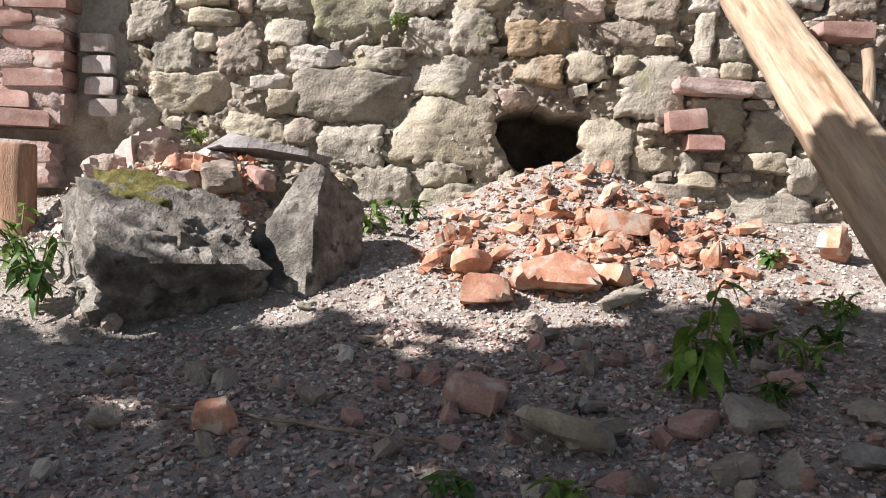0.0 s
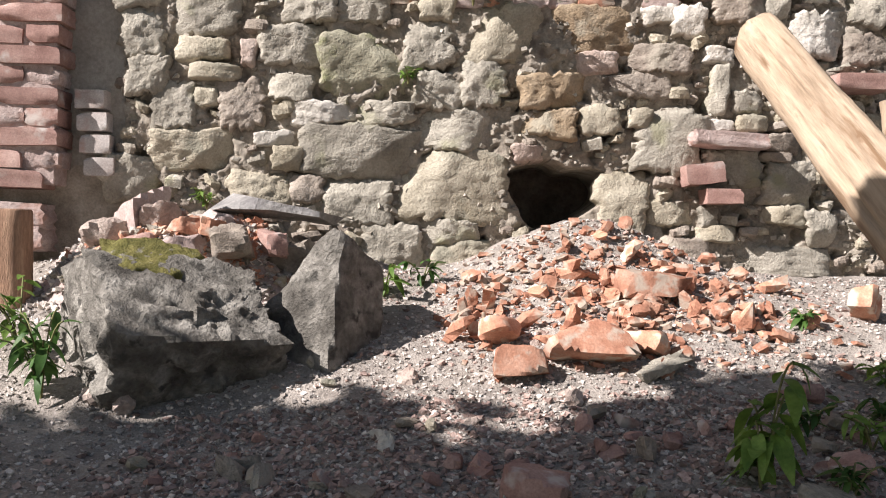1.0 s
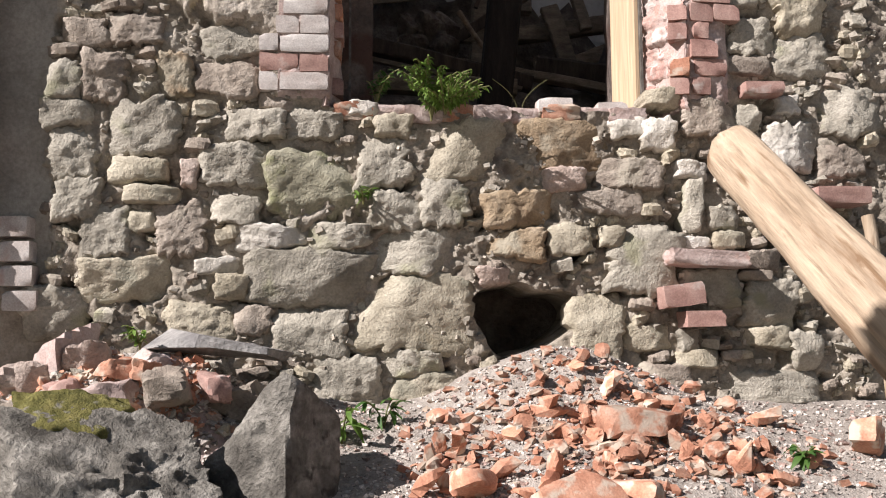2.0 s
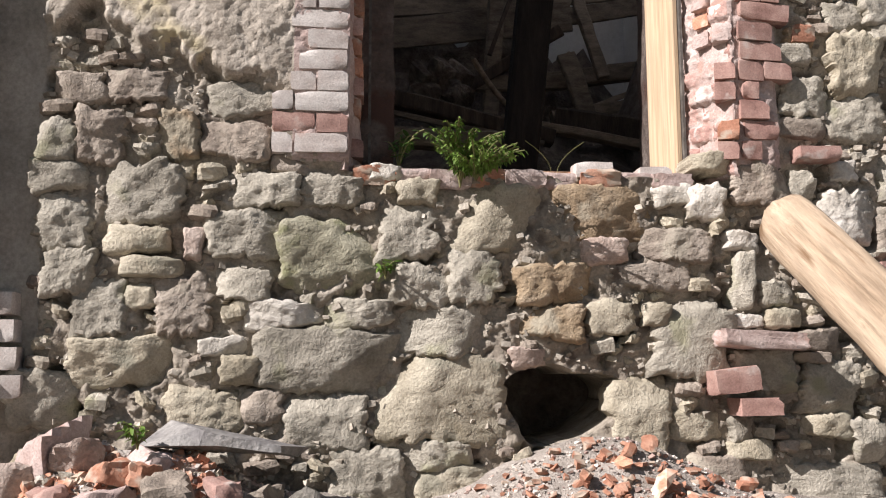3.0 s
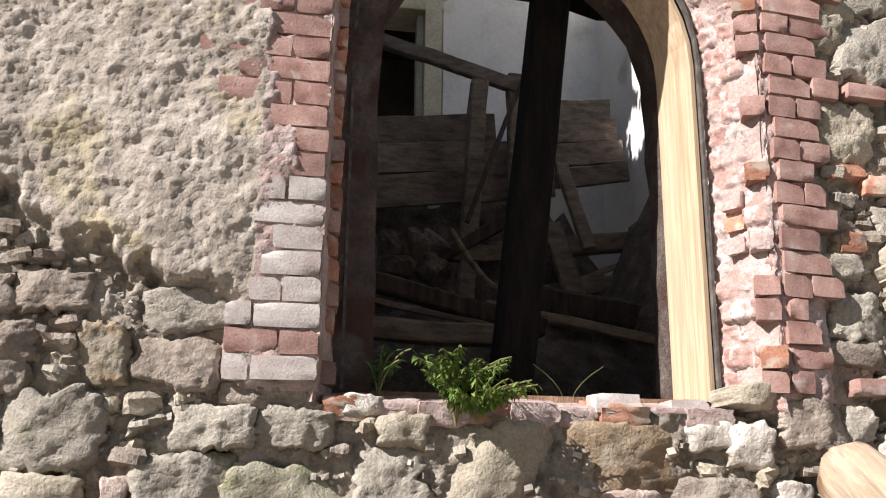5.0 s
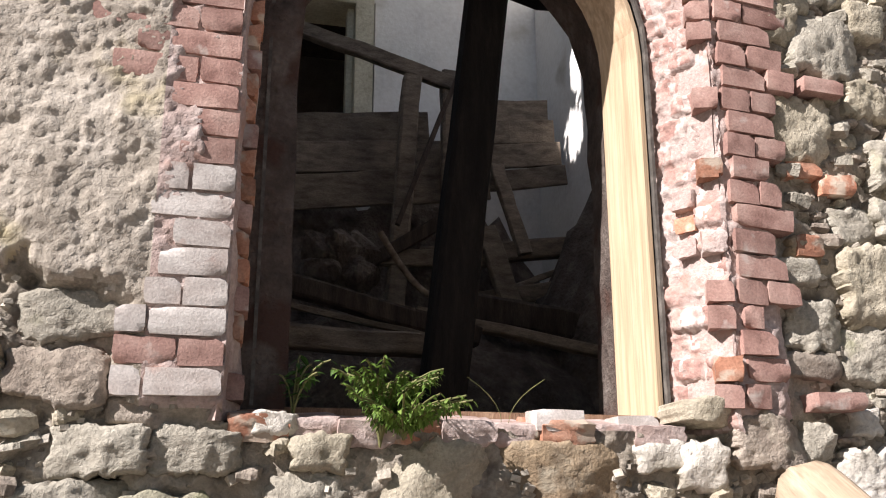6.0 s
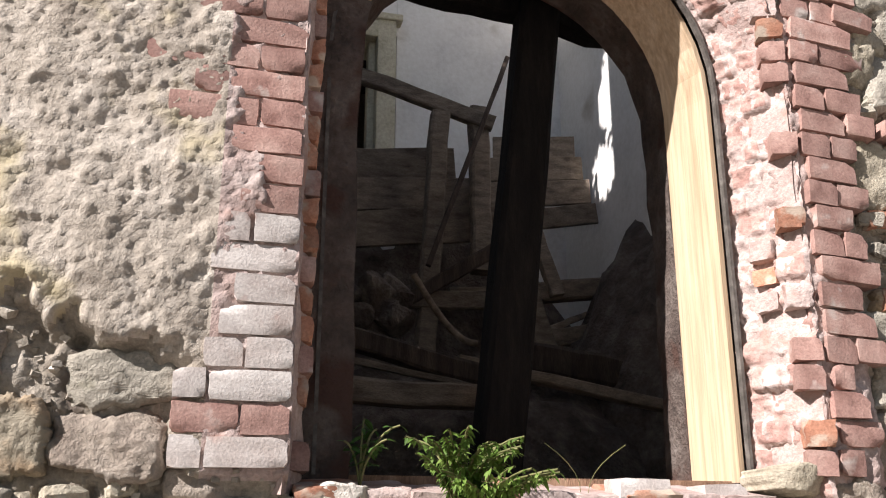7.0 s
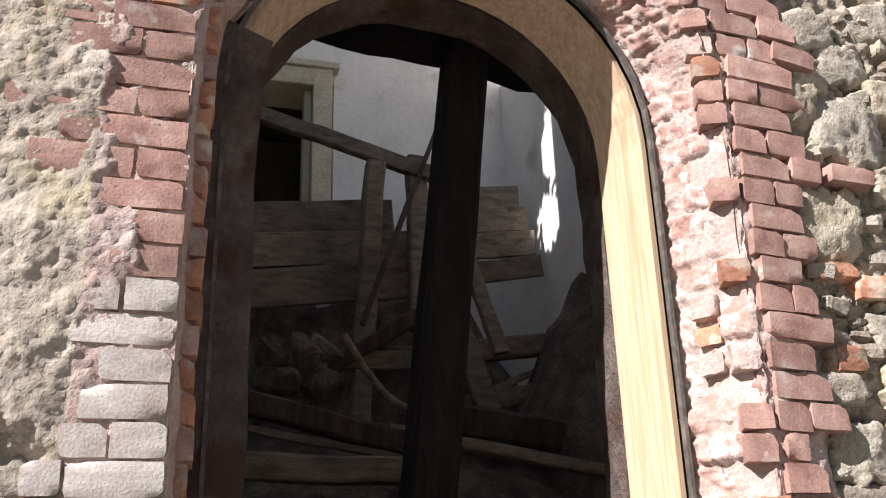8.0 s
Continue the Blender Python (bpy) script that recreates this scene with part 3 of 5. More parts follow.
# collapsed timbers in the room
TIMBERS = [
    ("handrail", (-0.34, 6.54, 5.17), (0.84, 6.40, 4.77), 0.085, 0.06, "grey_wood"),
    ("post", (0.53, 6.40, 4.80), (0.42, 6.30, 3.30), 0.10, 0.09, "grey_wood"),
    ("post", (0.77, 6.46, 4.88), (0.76, 6.40, 3.90), 0.105, 0.09, "grey_wood"),
    ("pole", (0.92, 6.36, 5.18), (0.42, 6.20, 3.86), 0.026, 0.026, "dark_wood"),
    ("board", (-0.60, 6.84, 4.55), (0.70, 6.72, 4.64), 0.20, 0.03, "grey_wood"),
    ("board", (-0.60, 6.74, 4.34), (0.80, 6.60, 4.42), 0.19, 0.03, "grey_wood"),
    ("board", (-0.60, 6.64, 4.08), (1.00, 6.48, 4.23), 0.20, 0.03, "grey_wood"),
    ("board", (1.00, 6.92, 4.86), (1.49, 6.80, 4.86), 0.16, 0.03, "grey_wood"),
    ("board", (0.95, 6.82, 4.67), (1.49, 6.70, 4.69), 0.15, 0.03, "grey_wood"),
    ("board", (0.90, 6.72, 4.47), (1.49, 6.60, 4.50), 0.15, 0.03, "grey_wood"),
    ("board", (0.85, 6.62, 4.26), (1.48, 6.50, 4.33), 0.12, 0.03, "grey_wood"),
    ("beam", (0.62, 6.54, 3.78), (1.62, 6.40, 3.88), 0.11, 0.09, "grey_wood"),
    ("brace", (1.05, 6.50, 4.36), (1.18, 6.40, 3.80), 0.077, 0.05, "grey_wood"),
    ("brace", (0.89, 6.20, 3.87), (1.03, 6.10, 3.35), 0.11, 0.06, "grey_wood"),
    ("stick", (1.05, 6.38, 3.58), (1.60, 6.48, 3.82), 0.032, 0.03, "grey_wood"),
    ("board", (0.80, 6.20, 3.47), (1.40, 6.30, 3.60), 0.09, 0.05, "grey_wood"),
    ("log", (0.72, 5.80, 3.34), (1.46, 5.70, 3.22), 0.14, 0.14, "dark_wood"),
    ("beam", (-0.45, 5.40, 3.38), (0.62, 5.40, 3.13), 0.082, 0.10, "dark_wood"),
    ("lath", (-0.45, 5.30, 3.26), (0.55, 5.30, 3.08), 0.022, 0.04, "grey_wood"),
    ("board", (-0.50, 5.20, 3.07), (0.50, 5.20, 3.05), 0.085, 0.12, "grey_wood"),
    ("beam", (0.35, 5.40, 3.23), (1.38, 5.40, 3.06), 0.045, 0.08, "grey_wood"),
    ("board", (0.10, 6.32, 3.70), (0.98, 6.24, 3.72), 0.092, 0.05, "grey_wood"),
    ("brace", (0.30, 6.30, 3.68), (0.86, 6.18, 4.02), 0.07, 0.05, "dark_wood"),
]
for i, (name, a, b, w, d, key) in enumerate(TIMBERS):
    ob = bar("fallen_" + name, a, b, w, d, key, None, (0, 1, 0), 0.004, 20 + i)
    tagged(ob, "dusty %s lying collapsed in the ruined room" % ("grey timber " + name if key == "grey_wood" else "dark timber " + name), "timber", "collapsed timbers")
hose = tube("bent_hose", [(0.28 + 0.3 * k / 10, 5.9, 3.72 - 0.31 * math.sin(math.pi * 0.5 * k / 10)) for k in range(11)], 0.016, "twig")
tagged(hose, "pale bent hose hanging among fallen timbers", "hose")


def heap_height(x, y, cx, cy, rx, ry, foot, top, seed):
    k = max(0.0, 1 - ((x - cx) / rx) ** 2 - ((y - cy) / ry) ** 2) ** 0.7
    return foot + (top - foot) * k * (1 + 0.2 * fbm(x + seed, y, 0, 5)) + 0.02 * fbm(x, y, seed, 18)


def rubble_bed(name, cx, cy, rx, ry, foot, top, material, label, seed, limit=9.0):
    """A heap of dirt with a bumpy top."""
    verts, faces, n = [], [], 26
    for j in range(n):
        for i in range(n):
            x, y = cx + rx * (2 * i / (n - 1) - 1), cy + ry * (2 * j / (n - 1) - 1)
            verts.append((min(x, limit), y, heap_height(x, y, cx, cy, rx, ry, foot, top, seed)))
    for j in range(n - 1):
        for i in range(n - 1):
            faces.append((j * n + i, j * n + i + 1, (j + 1) * n + i + 1, (j + 1) * n + i))
    return tagged(new(name, mesh_of(name, verts, faces, material)), label, "rubble heap", kind="stuff")


# first heap is added: it stands for shade and dirt on the lower wall
rubble_bed("debris_heap", 0.4, 6.86, 1.5, 0.36, 2.6, 4.3, "debris", "dark heap added to hide the pale lower back wall", 6)
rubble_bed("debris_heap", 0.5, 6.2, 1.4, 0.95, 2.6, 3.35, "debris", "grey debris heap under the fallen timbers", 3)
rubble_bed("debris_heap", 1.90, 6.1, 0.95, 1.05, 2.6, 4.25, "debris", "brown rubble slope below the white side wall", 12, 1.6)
for i in range(6):
    ob = new("fallen_stone", block("fallen_stone", 0.17, 0.14, 0.12, "debris", 700 + i, 0.35, 6, 4, 50, 0.02, 9, False))
    ob.matrix_world = pose(0.0 + 0.09 * (i % 3), 5.9 + 0.05 * (i % 2), 3.5 + 0.11 * (i // 3), 20 * i, 13 * i, 31 * i)
    tagged(ob, "grey stone block lying among the debris", "stone", "stones in the room")

# things on the ground: boulders, brick rubble, boards
boulder = tagged(new("boulder", mesh_of("boulder", *rock_points([((0, -1, -0.75), 0.150), ((0.12, -0.72, 1), 0.150), ((0, 0.1, 1), 0.29), ((-1, -0.12, 0.03), 0.295), ((1, 0, 0.25), 0.225), ((0, 1, 0.1), 0.44), ((0, 0, -1), 0.28), ((-0.7, 0.4, 0.9), 0.50), ((0.6, 0.5, 0.9), 0.30), ((0.5, -0.9, -0.9), 0.36), ((-0.8, -0.9, -0.5), 0.36)], 20, 50, 0.034, 15, 4), "boulder", True, 36)),
                 "large grey squared boulder with a mossy top", "boulder")
boulder.location = (-0.93, 3.13, 1.285)
boulder.rotation_euler = (0, 0, radians(27))


def moss_pad():
    """A low uneven cushion of moss that follows the slope of the boulder's top."""
    verts, faces, n = [], [], 30
    for j in range(n):
        for i in range(n):
            u, v = 2 * i / (n - 1) - 1, 2 * j / (n - 1) - 1
            k = 1 - (abs(u) ** 2.5 + abs(v) ** 2.5) + 0.5 * fbm(u, v, 1, 2.2)
            verts.append((0.16 * u, 0.12 * v, -0.02 + 0.032 * max(-0.3, min(1, k * 1.6)) + 0.006 * fbm(u, v, 2, 9)))
    for j in range(n - 1):
        for i in range(n - 1):
            faces.append((j * n + i, j * n + i + 1, (j + 1) * n + i + 1, (j + 1) * n + i))
    return mesh_of("moss", verts, faces, "moss")


moss = part("moss", moss_pad(), boulder, pose(-0.10, 0.12, 0.268, 33, 6, 0), "olive yellow moss cushion")

rock2 = tagged(new("boulder", mesh_of("boulder", *rock_points([((-0.55, -0.8, 0.25), 0.13), ((0.85, -0.55, 0.1), 0.12), ((0.55, 0.2, 0.8), 0.20), ((-0.75, 0.1, 0.65), 0.16), ((0, 1, 0.2), 0.16), ((0, 0, -1), 0.20), ((-1, 0, -0.3), 0.21), ((1, 0.2, 0), 0.17)], 20, 50, 0.014, 9, 14), "boulder", True, 34)),
               "pointed grey boulder lying against its larger neighbour", "boulder")
rock2.location = (-0.53, 3.34, 1.40)


def settle(ob, x, y, sink, rx=0, ry=0, rz=0, lift=0.0):
    """Sets a thing on the ground, its lowest point sunk a little."""
    m = pose(0, 0, 0, rx, ry, rz)
    low = min((m @ v.co).z for v in ob.data.vertices)
    ob.matrix_world = Matrix.Translation((x, y, level(x, y) - low - sink + lift)) @ m
    return ob


def loose(name, w, d, h, key, seed, x, y, turn, label, category, group, tip=0, lean=0, chips=3, power=40, sink=0.012, lift=0.0, rough=0.008):
    ob = new(name, block(name, w, d, h, key, seed, 0.30, chips + 2, 6, max(power, 30) * 1.8, rough, 14))
    settle(ob, x, y, sink, tip, lean, turn, lift)
    return tagged(ob, label, category, group)


loose("brick_fragment", 0.24, 0.13, 0.10, "orange", 1, 0.27, 3.10, 24, "weathered orange brick with mossy stains lying on rubble", "brick", "brick rubble", -38, 0, 5)
loose("brick_fragment", 0.20, 0.10, 0.07, "orange", 2, 0.47, 3.16, -52, "broken orange brick end on the rubble", "brick", "brick rubble", -20, 12)
loose("brick_fragment", 0.26, 0.11, 0.08, "orange", 3, 0.60, 3.52, 8, "rounded worn orange brick on the rubble", "brick", "brick rubble", -8, 0, 6, 8)
loose("brick_fragment", 0.16, 0.11, 0.08, "orange", 4, 0.07, 3.04, -14, "red broken brick half sunk in gravel", "brick", "brick rubble", -25, 5, 4)
loose("brick_fragment", 0.13, 0.10, 0.07, "orange", 5, 0.03, 3.24, 40, "pale yellow brick end on gravel", "brick", "brick rubble", -20, 0, 4)
loose("brick_fragment", 0.14, 0.09, 0.08, "orange", 6, 1.36, 3.50, 60, "orange brick lying beside the leaning plank", "brick", "brick rubble", 0, 20)
loose("brick_fragment", 0.15, 0.10, 0.08, "brick", 7, 0.02, 2.30, -12, "dull red brick half buried in gravel", "brick", "brick rubble", -10, 0, 4)
loose("brick_fragment", 0.08, 0.06, 0.06, "orange", 8, -0.56, 2.12, 20, "small orange brick lump on gravel", "brick", "brick rubble")
loose("flat_stone", 0.22, 0.14, 0.05, "g", 9, 0.22, 2.12, -20, "flat grey split stone on gravel", "stone", "loose stones", -8, 6, 4, 22)
loose("flat_stone", 0.13, 0.10, 0.04, "g", 10, 0.30, 2.16, 25, "thin grey split stone on gravel", "stone", "loose stones", -8, -8, 4, 22)
loose("flat_stone", 0.20, 0.07, 0.03, "g", 11, 0.50, 3.02, 12, "thin grey slab lying on gravel", "stone", "loose stones", -6, -5, 3)
for i, (x, y, w, key, text) in enumerate([(0.68, 2.22, 0.22, "g", "angular grey stone among weeds"), (0.52, 2.20, 0.17, "brick", "broken red brick among weeds"), (0.57, 2.44, 0.15, "w", "pale stone beside the sapling"), (0.88, 2.88, 0.17, "brick", "dull red brick lump in the shade"), (0.86, 2.02, 0.18, "slate", "dark stone half sunk in gravel"), (0.80, 2.42, 0.16, "brick", "red brick piece among weeds"), (0.56, 2.00, 0.15, "b", "brown stone in the gravel"), (0.67, 1.98, 0.13, "g", "grey stone in the gravel"), (0.30, 1.93, 0.12, "brick", "red brick piece in the gravel"), (0.98, 2.30, 0.16, "g", "grey stone under weeds"), (0.33, 2.74, 0.10, "brick", "small red brick piece on gravel"), (-0.33, 2.66, 0.09, "w", "small white stone on gravel"), (-0.27, 2.72, 0.10, "b", "brown stone on gravel"), (0.30, 2.30, 0.10, "b", "brown stone on gravel")]):
    loose("loose_stone", w * 0.66, w * 0.5, w * 0.26, key, 40 + i, x, y, 37 * i, text, "stone", "loose stones", 8 * (i % 3), 6 * (i % 4), 5, 34)

rng = random.Random(77)
FRAGMENTS = [block("brick_fragment", rng.uniform(0.04, 0.095), rng.uniform(0.03, 0.07), rng.uniform(0.018, 0.035), "orange", 300 + i, 0.45, 5, 2, 40, 0.005, 12, False) for i in range(10)]
DULL = [block("brick_fragment", rng.uniform(0.03, 0.08), rng.uniform(0.03, 0.06), rng.uniform(0.02, 0.04), ("brick", "b", "brick")[i % 3], 315 + i, 0.35, 4, 2, 30, 0.005, 12, False) for i in range(6)]
STONES = [block("loose_stone", rng.uniform(0.03, 0.065), rng.uniform(0.025, 0.05), rng.uniform(0.016, 0.03), ("p", "y", "w", "g")[i % 4], 330 + i, 0.45, 5, 2, 40, 0.005, 12, False) for i in range(8)]
for i in range(100):
    x, y = rng.gauss(0.50, 0.33), rng.gauss(3.48, 0.20)
    if not (-0.15 < x < 1.25 and 3.0 < y < 3.98):
        continue
    ob = settle(new("brick_fragment", FRAGMENTS[i % 10]), x, y, 0.01, rng.uniform(0, 360), rng.uniform(-40, 40), rng.uniform(0, 360))
    tagged(ob, "bright orange broken brick fragment on the rubble heap", "brick", "brick rubble")
for i in range(34):
    x, y = rng.uniform(-1.5, 1.6), rng.uniform(1.8, 3.9)
    ob = settle(new("loose_stone", STONES[i % 8]), x, y, 0.012, rng.uniform(0, 360), rng.uniform(-40, 40), rng.uniform(0, 360))
    tagged(ob, "small angular stone lying on the gravel", "stone", "loose stones")
for i in range(46):
    x, y = rng.uniform(-0.9, 1.0), rng.uniform(1.9, 2.75)
    ob = settle(new("brick_fragment", DULL[i % 6]), x, y, 0.012, rng.uniform(0, 360), rng.uniform(-30, 30), rng.uniform(0, 360))
    tagged(ob, "dull brick fragment lying on shaded gravel", "brick", "brick rubble")

# rubble ledge behind the boulder
for i, (x, y, z, w, h, key, text) in enumerate([(-1.40, 3.72, 1.62, 0.22, 0.12, "p", "pale pink broken stone on the rubble ledge"), (-1.22, 3.74, 1.68, 0.20, 0.10, "p", "flat pink brick on the rubble ledge"), (-1.08, 3.62, 1.66, 0.12, 0.08, "orange", "orange brick lump on the rubble ledge"), (-0.99, 3.60, 1.655, 0.12, 0.08, "orange", "orange brick lump on the rubble ledge"), (-0.90, 3.50, 1.60, 0.20, 0.13, "b", "brown broken stone on the rubble ledge"), (-0.76, 3.55, 1.60, 0.12, 0.10, "brick", "broken red brick on the rubble ledge"), (-1.25, 3.60, 1.57, 0.16, 0.12, "brick", "dull brick piece on the rubble ledge"), (-1.42, 3.62, 1.50, 0.18, 0.14, "b", "brown stone in the rubble ledge"), (-1.10, 3.55, 1.56, 0.22, 0.13, "lime", "lump of lime mortar in the rubble ledge"), (-0.95, 3.75, 1.66, 0.25, 0.10, "lime", "lump of lime mortar in the rubble ledge"), (-1.30, 3.82, 1.70, 0.24, 0.14, "lime", "lump of lime mortar in the rubble ledge"), (-0.66, 3.66, 1.54, 0.2, 0.14, "b", "dark stone wedged under the slab")]):
    ob = new("ledge_stone", block("ledge_stone", w * 0.8, w * 0.6, h * 0.8, key, 60 + i, 0.34, 7, 6, 60, 0.018, 16))
    ob.matrix_world = pose(x, y, z, 9 * (i % 4) - 12, 7 * (i % 3) - 7, 23 * i)
    tagged(ob, text, "stone", "rubble ledge")
LEDGE = (-1.10, 3.84, 0.68, 0.44, 1.30, 1.68)
rubble_bed("rubble_ledge", *LEDGE, "lime", "heap of broken mortar and brick behind the boulder", 2)
for i in range(170):
    x, y = rng.uniform(-1.55, -0.62), rng.uniform(3.46, 3.80)
    z = heap_height(x, y, *LEDGE, 2)
    if z < 1.42:
        continue
    ob = new("ledge_stone", (FRAGMENTS + STONES)[i % 18] if i % 3 else STONES[i % 8])
    ob.matrix_world = pose(x, y, z + 0.006, rng.uniform(0, 360), rng.uniform(-40, 40), rng.uniform(0, 360)) @ Matrix.Diagonal((0.8, 0.8, 0.8, 1))
    tagged(ob, "small broken piece lying on the rubble ledge", "stone", "rubble ledge")
slate = new("slate_slab", block("slate_slab", 0.74, 0.22, 0.045, "slate", 90, 0.12, 5, 6, 26, 0.012, 8))
slate.matrix_world = pose(-0.68, 3.80, 1.715, -6, 8, -6)
tagged(slate, "long dark slate slab lying on the rubble ledge", "slab")

# leaning slab plank, post stump, stick
def slab_plank():
    """A sawn outer plank: flat face, bark edge, a rounded end, cracks along the grain."""
    length, n, verts, faces = 2.84, 70, [], []
    for i in range(n + 1):
        k = i / n
        w = 0.106 * (1 + 0.05 * fbm(k * 6, 0, 0, 1))
        if k > 0.96:
            w *= math.sqrt(max(0.02, 1 - ((k - 0.96) / 0.04) ** 2)) * 0.75 + 0.25
        t = 0.045 * (1 if k < 0.95 else 1 - (k - 0.95) * 8)
        for j in range(17):
            u = 2 * j / 16 - 1
            crack = 0.020 if (8 <= j <= 9 and 0.70 < k < 0.93) or (j == 4 and 0.45 < k < 0.72) or (j == 12 and 0.3 < k < 0.6) else 0.0
            verts.append((w * u + 0.006 * fbm(k * 9, u, 3, 1), -t * (1 - 0.65 * abs(u) ** 4) + crack + 0.004 * fbm(k * 14, u * 5, 0, 1), length * (k - 0.5)))
        for j in range(17):
            u = 1 - 2 * j / 16
            verts.append((w * u, t * (1 - u * u) * 0.9, length * (k - 0.5)))
    m = 34
    for i in range(n):
        for j in range(m):
            faces.append((i * m + j, i * m + (j + 1) % m, (i + 1) * m + (j + 1) % m, (i + 1) * m + j))
    faces.append(tuple(range(m)))
    faces.append(tuple(range((n + 1) * m - 1, n * m - 1, -1)))
    return mesh_of("leaning_plank", verts, faces, "log_wood")


foot, head = Vector((1.07, 1.62, 0.98)), Vector((1.107, 4.0, 2.517))
axis = (head - foot).normalized()
side = Vector((0.54, -0.47, 0.69))
side = (side - axis * side.dot(axis)).normalized()
face = axis.cross(side).normalized()
if face.y > 0:
    face = -face
plank = new("leaning_plank", slab_plank())
basis = Matrix((side, -face, axis)).transposed()
if basis.determinant() < 0:
    basis = Matrix((-side, -face, axis)).transposed()
plank.matrix_world = Matrix.Translation((foot + head) / 2) @ basis.to_4x4()
tagged(plank, "bare weathered slab plank leaning on the wall", "plank")


def stump():
    verts, faces, n = [], [], 28
    for k, (z, s) in enumerate(((-0.34, 1.04), (-0.2, 1.0), (-0.05, 0.99), (0.0, 0.97), (0.008, 0.90))):
        for i in range(n):
            a = 2 * math.pi * i / n
            r = 0.07 * s * (1 + 0.05 * math.sin(5 * a) + 0.03 * fbm(math.cos(a), math.sin(a), 1, 4))
            verts.append((r * math.cos(a), r * math.sin(a), z))
    for k in range(4):
        for i in range(n):
            faces.append((k * n + i, k * n + (i + 1) % n, (k + 1) * n + (i + 1) % n, (k + 1) * n + i))
    faces.append(tuple(range(4 * n, 5 * n)))
    return mesh_of("post_stump", verts, faces, "stump_wood")


post = tagged(new("post_stump", stump()), "red-brown round post stump with a cut top", "post")
post.location = (-1.685, 3.56, 1.70)
stick = tube("standing_stick", [(1.60 + 0.006 * math.sin(k), 3.84 - 0.01 * k, 2.20 - 0.06 * k) for k in range(15)], 0.024, "log_wood")
tagged(stick, "pale peeled stick standing by the wall", "stick")
tagged(tube("dry_stem", [(-0.75 + 0.075 * k, 2.20 - 0.012 * k + 0.02 * math.sin(k * 0.7), level(-0.75 + 0.075 * k, 2.20 - 0.012 * k) + 0.03 - 0.002 * k) for k in range(11)], 0.004, "twig"), "thin dry stem lying on the gravel", "stem")
tagged(tube("dry_stem", [(-0.02 + 0.01 * math.sin(k * 2.0), 3.22 + 0.005 * k, level(0, 3.22) + 0.02 * k) for k in range(7)], 0.007, "twig"), "dark short twig standing in the gravel", "stem")


# plants
def leaf_shape(length, width, droop, n=5):
    """One pointed leaf along +x, folded at its rib and drooping."""
    verts, faces = [], []
    for i in range(n + 1):
        k = i / n
        w = width * math.sin(math.pi * min(1, k * 0.93 + 0.05)) ** 0.8 / 2
        z = -droop * k * k * length
        verts += [(length * k, -w, z + 0.15 * w), (length * k, 0, z - 0.1 * w), (length * k, w, z + 0.15 * w)]
    for i in range(n):
        a = i * 3
        faces += [(a, a + 3, a + 4, a + 1), (a + 1, a + 4, a + 5, a + 2)]
    return verts, faces


def weed(name, base, stems, height, leaf, lean, seed, key="leaf", per=9, droop=0.6, label="", spread=0.35, wide=0.4):
    """A plant of arching stems with real leaves along them."""
    rng = random.Random(seed)
    root = new(name)
    root.location = base
    lv, lf = [], []
    for s in range(stems):
        a = rng.uniform(0, 2 * math.pi)
        h = height * rng.uniform(0.6, 1.05)
        out = Vector((math.cos(a) * spread * h + lean[0] * h, math.sin(a) * spread * h + lean[1] * h, 0))
        pts = [out * (k / 7) ** 1.5 + Vector((0, 0, h * math.sin(k / 7 * 1.5))) for k in range(8)]
        tube("stem", pts, 0.0025 + 0.001 * height, "stem", root)
        for q in range(per):
            k = 0.3 + 0.7 * (q + rng.random()) / per
            p = pts[min(6, int(k * 7))].lerp(pts[min(7, int(k * 7) + 1)], (k * 7) % 1)
            size = leaf * rng.uniform(0.55, 1.15)
            v, f = leaf_shape(size, size * wide, droop * rng.uniform(0.5, 1.4))
            m = Matrix.Translation(p) @ pose(0, 0, 0, rng.uniform(-25, 25), rng.uniform(-30, 25), rng.uniform(0, 360))
            o = len(lv)
            lv += [m @ Vector(c) for c in v]
            lf += [tuple(i + o for i in face) for face in f]
    part("leaves", mesh_of("leaves", lv, lf, key), root)
    return tagged(root, label, "plant")


def on_ground(x, y):
    return (x, y, level(x, y) - 0.01)


weed("sill_weed", (-0.03, 4.02, 2.585), 46, 0.19, 0.021, (0.05, -0.30), 3, per=30, droop=0.7, label="bushy bright green weed growing on the window sill", spread=0.75, wide=0.45)
weed("sill_weed", (-0.24, 4.14, 2.66), 7, 0.17, 0.035, (0.1, -0.15), 4, "leaf_dark", 9, 0.4, "small dark green weed on the shaded sill", 0.5)
weed("sill_weed", (0.02, 3.97, 2.60), 46, 0.09, 0.020, (0.2, -0.75), 13, per=18, droop=0.9, label="low green weed spilling over the sill stones", spread=1.5, wide=0.45)
weed("sapling", on_ground(0.60, 2.42), 3, 0.32, 0.070, (0.0, -0.05), 6, "leaf", 7, 1.0, "young sapling with drooping green leaves in the shade", 0.25, 0.6)
weed("sapling", on_ground(0.56, 2.36), 4, 0.19, 0.070, (0.0, -0.1), 7, "leaf", 7, 1.0, "low sapling with drooping green leaves in the shade", 0.35, 0.6)
weed("weed", on_ground(-1.36, 3.02), 8, 0.26, 0.075, (-0.1, 0.0), 8, "leaf_dark", 7, 0.8, "dark leafy weed beside the boulder", 0.5)
weed("weed", on_ground(-1.50, 3.20), 5, 0.30, 0.06, (0.0, 0.0), 9, "leaf", 7, 0.8, "green weed beside the boulder", 0.4)
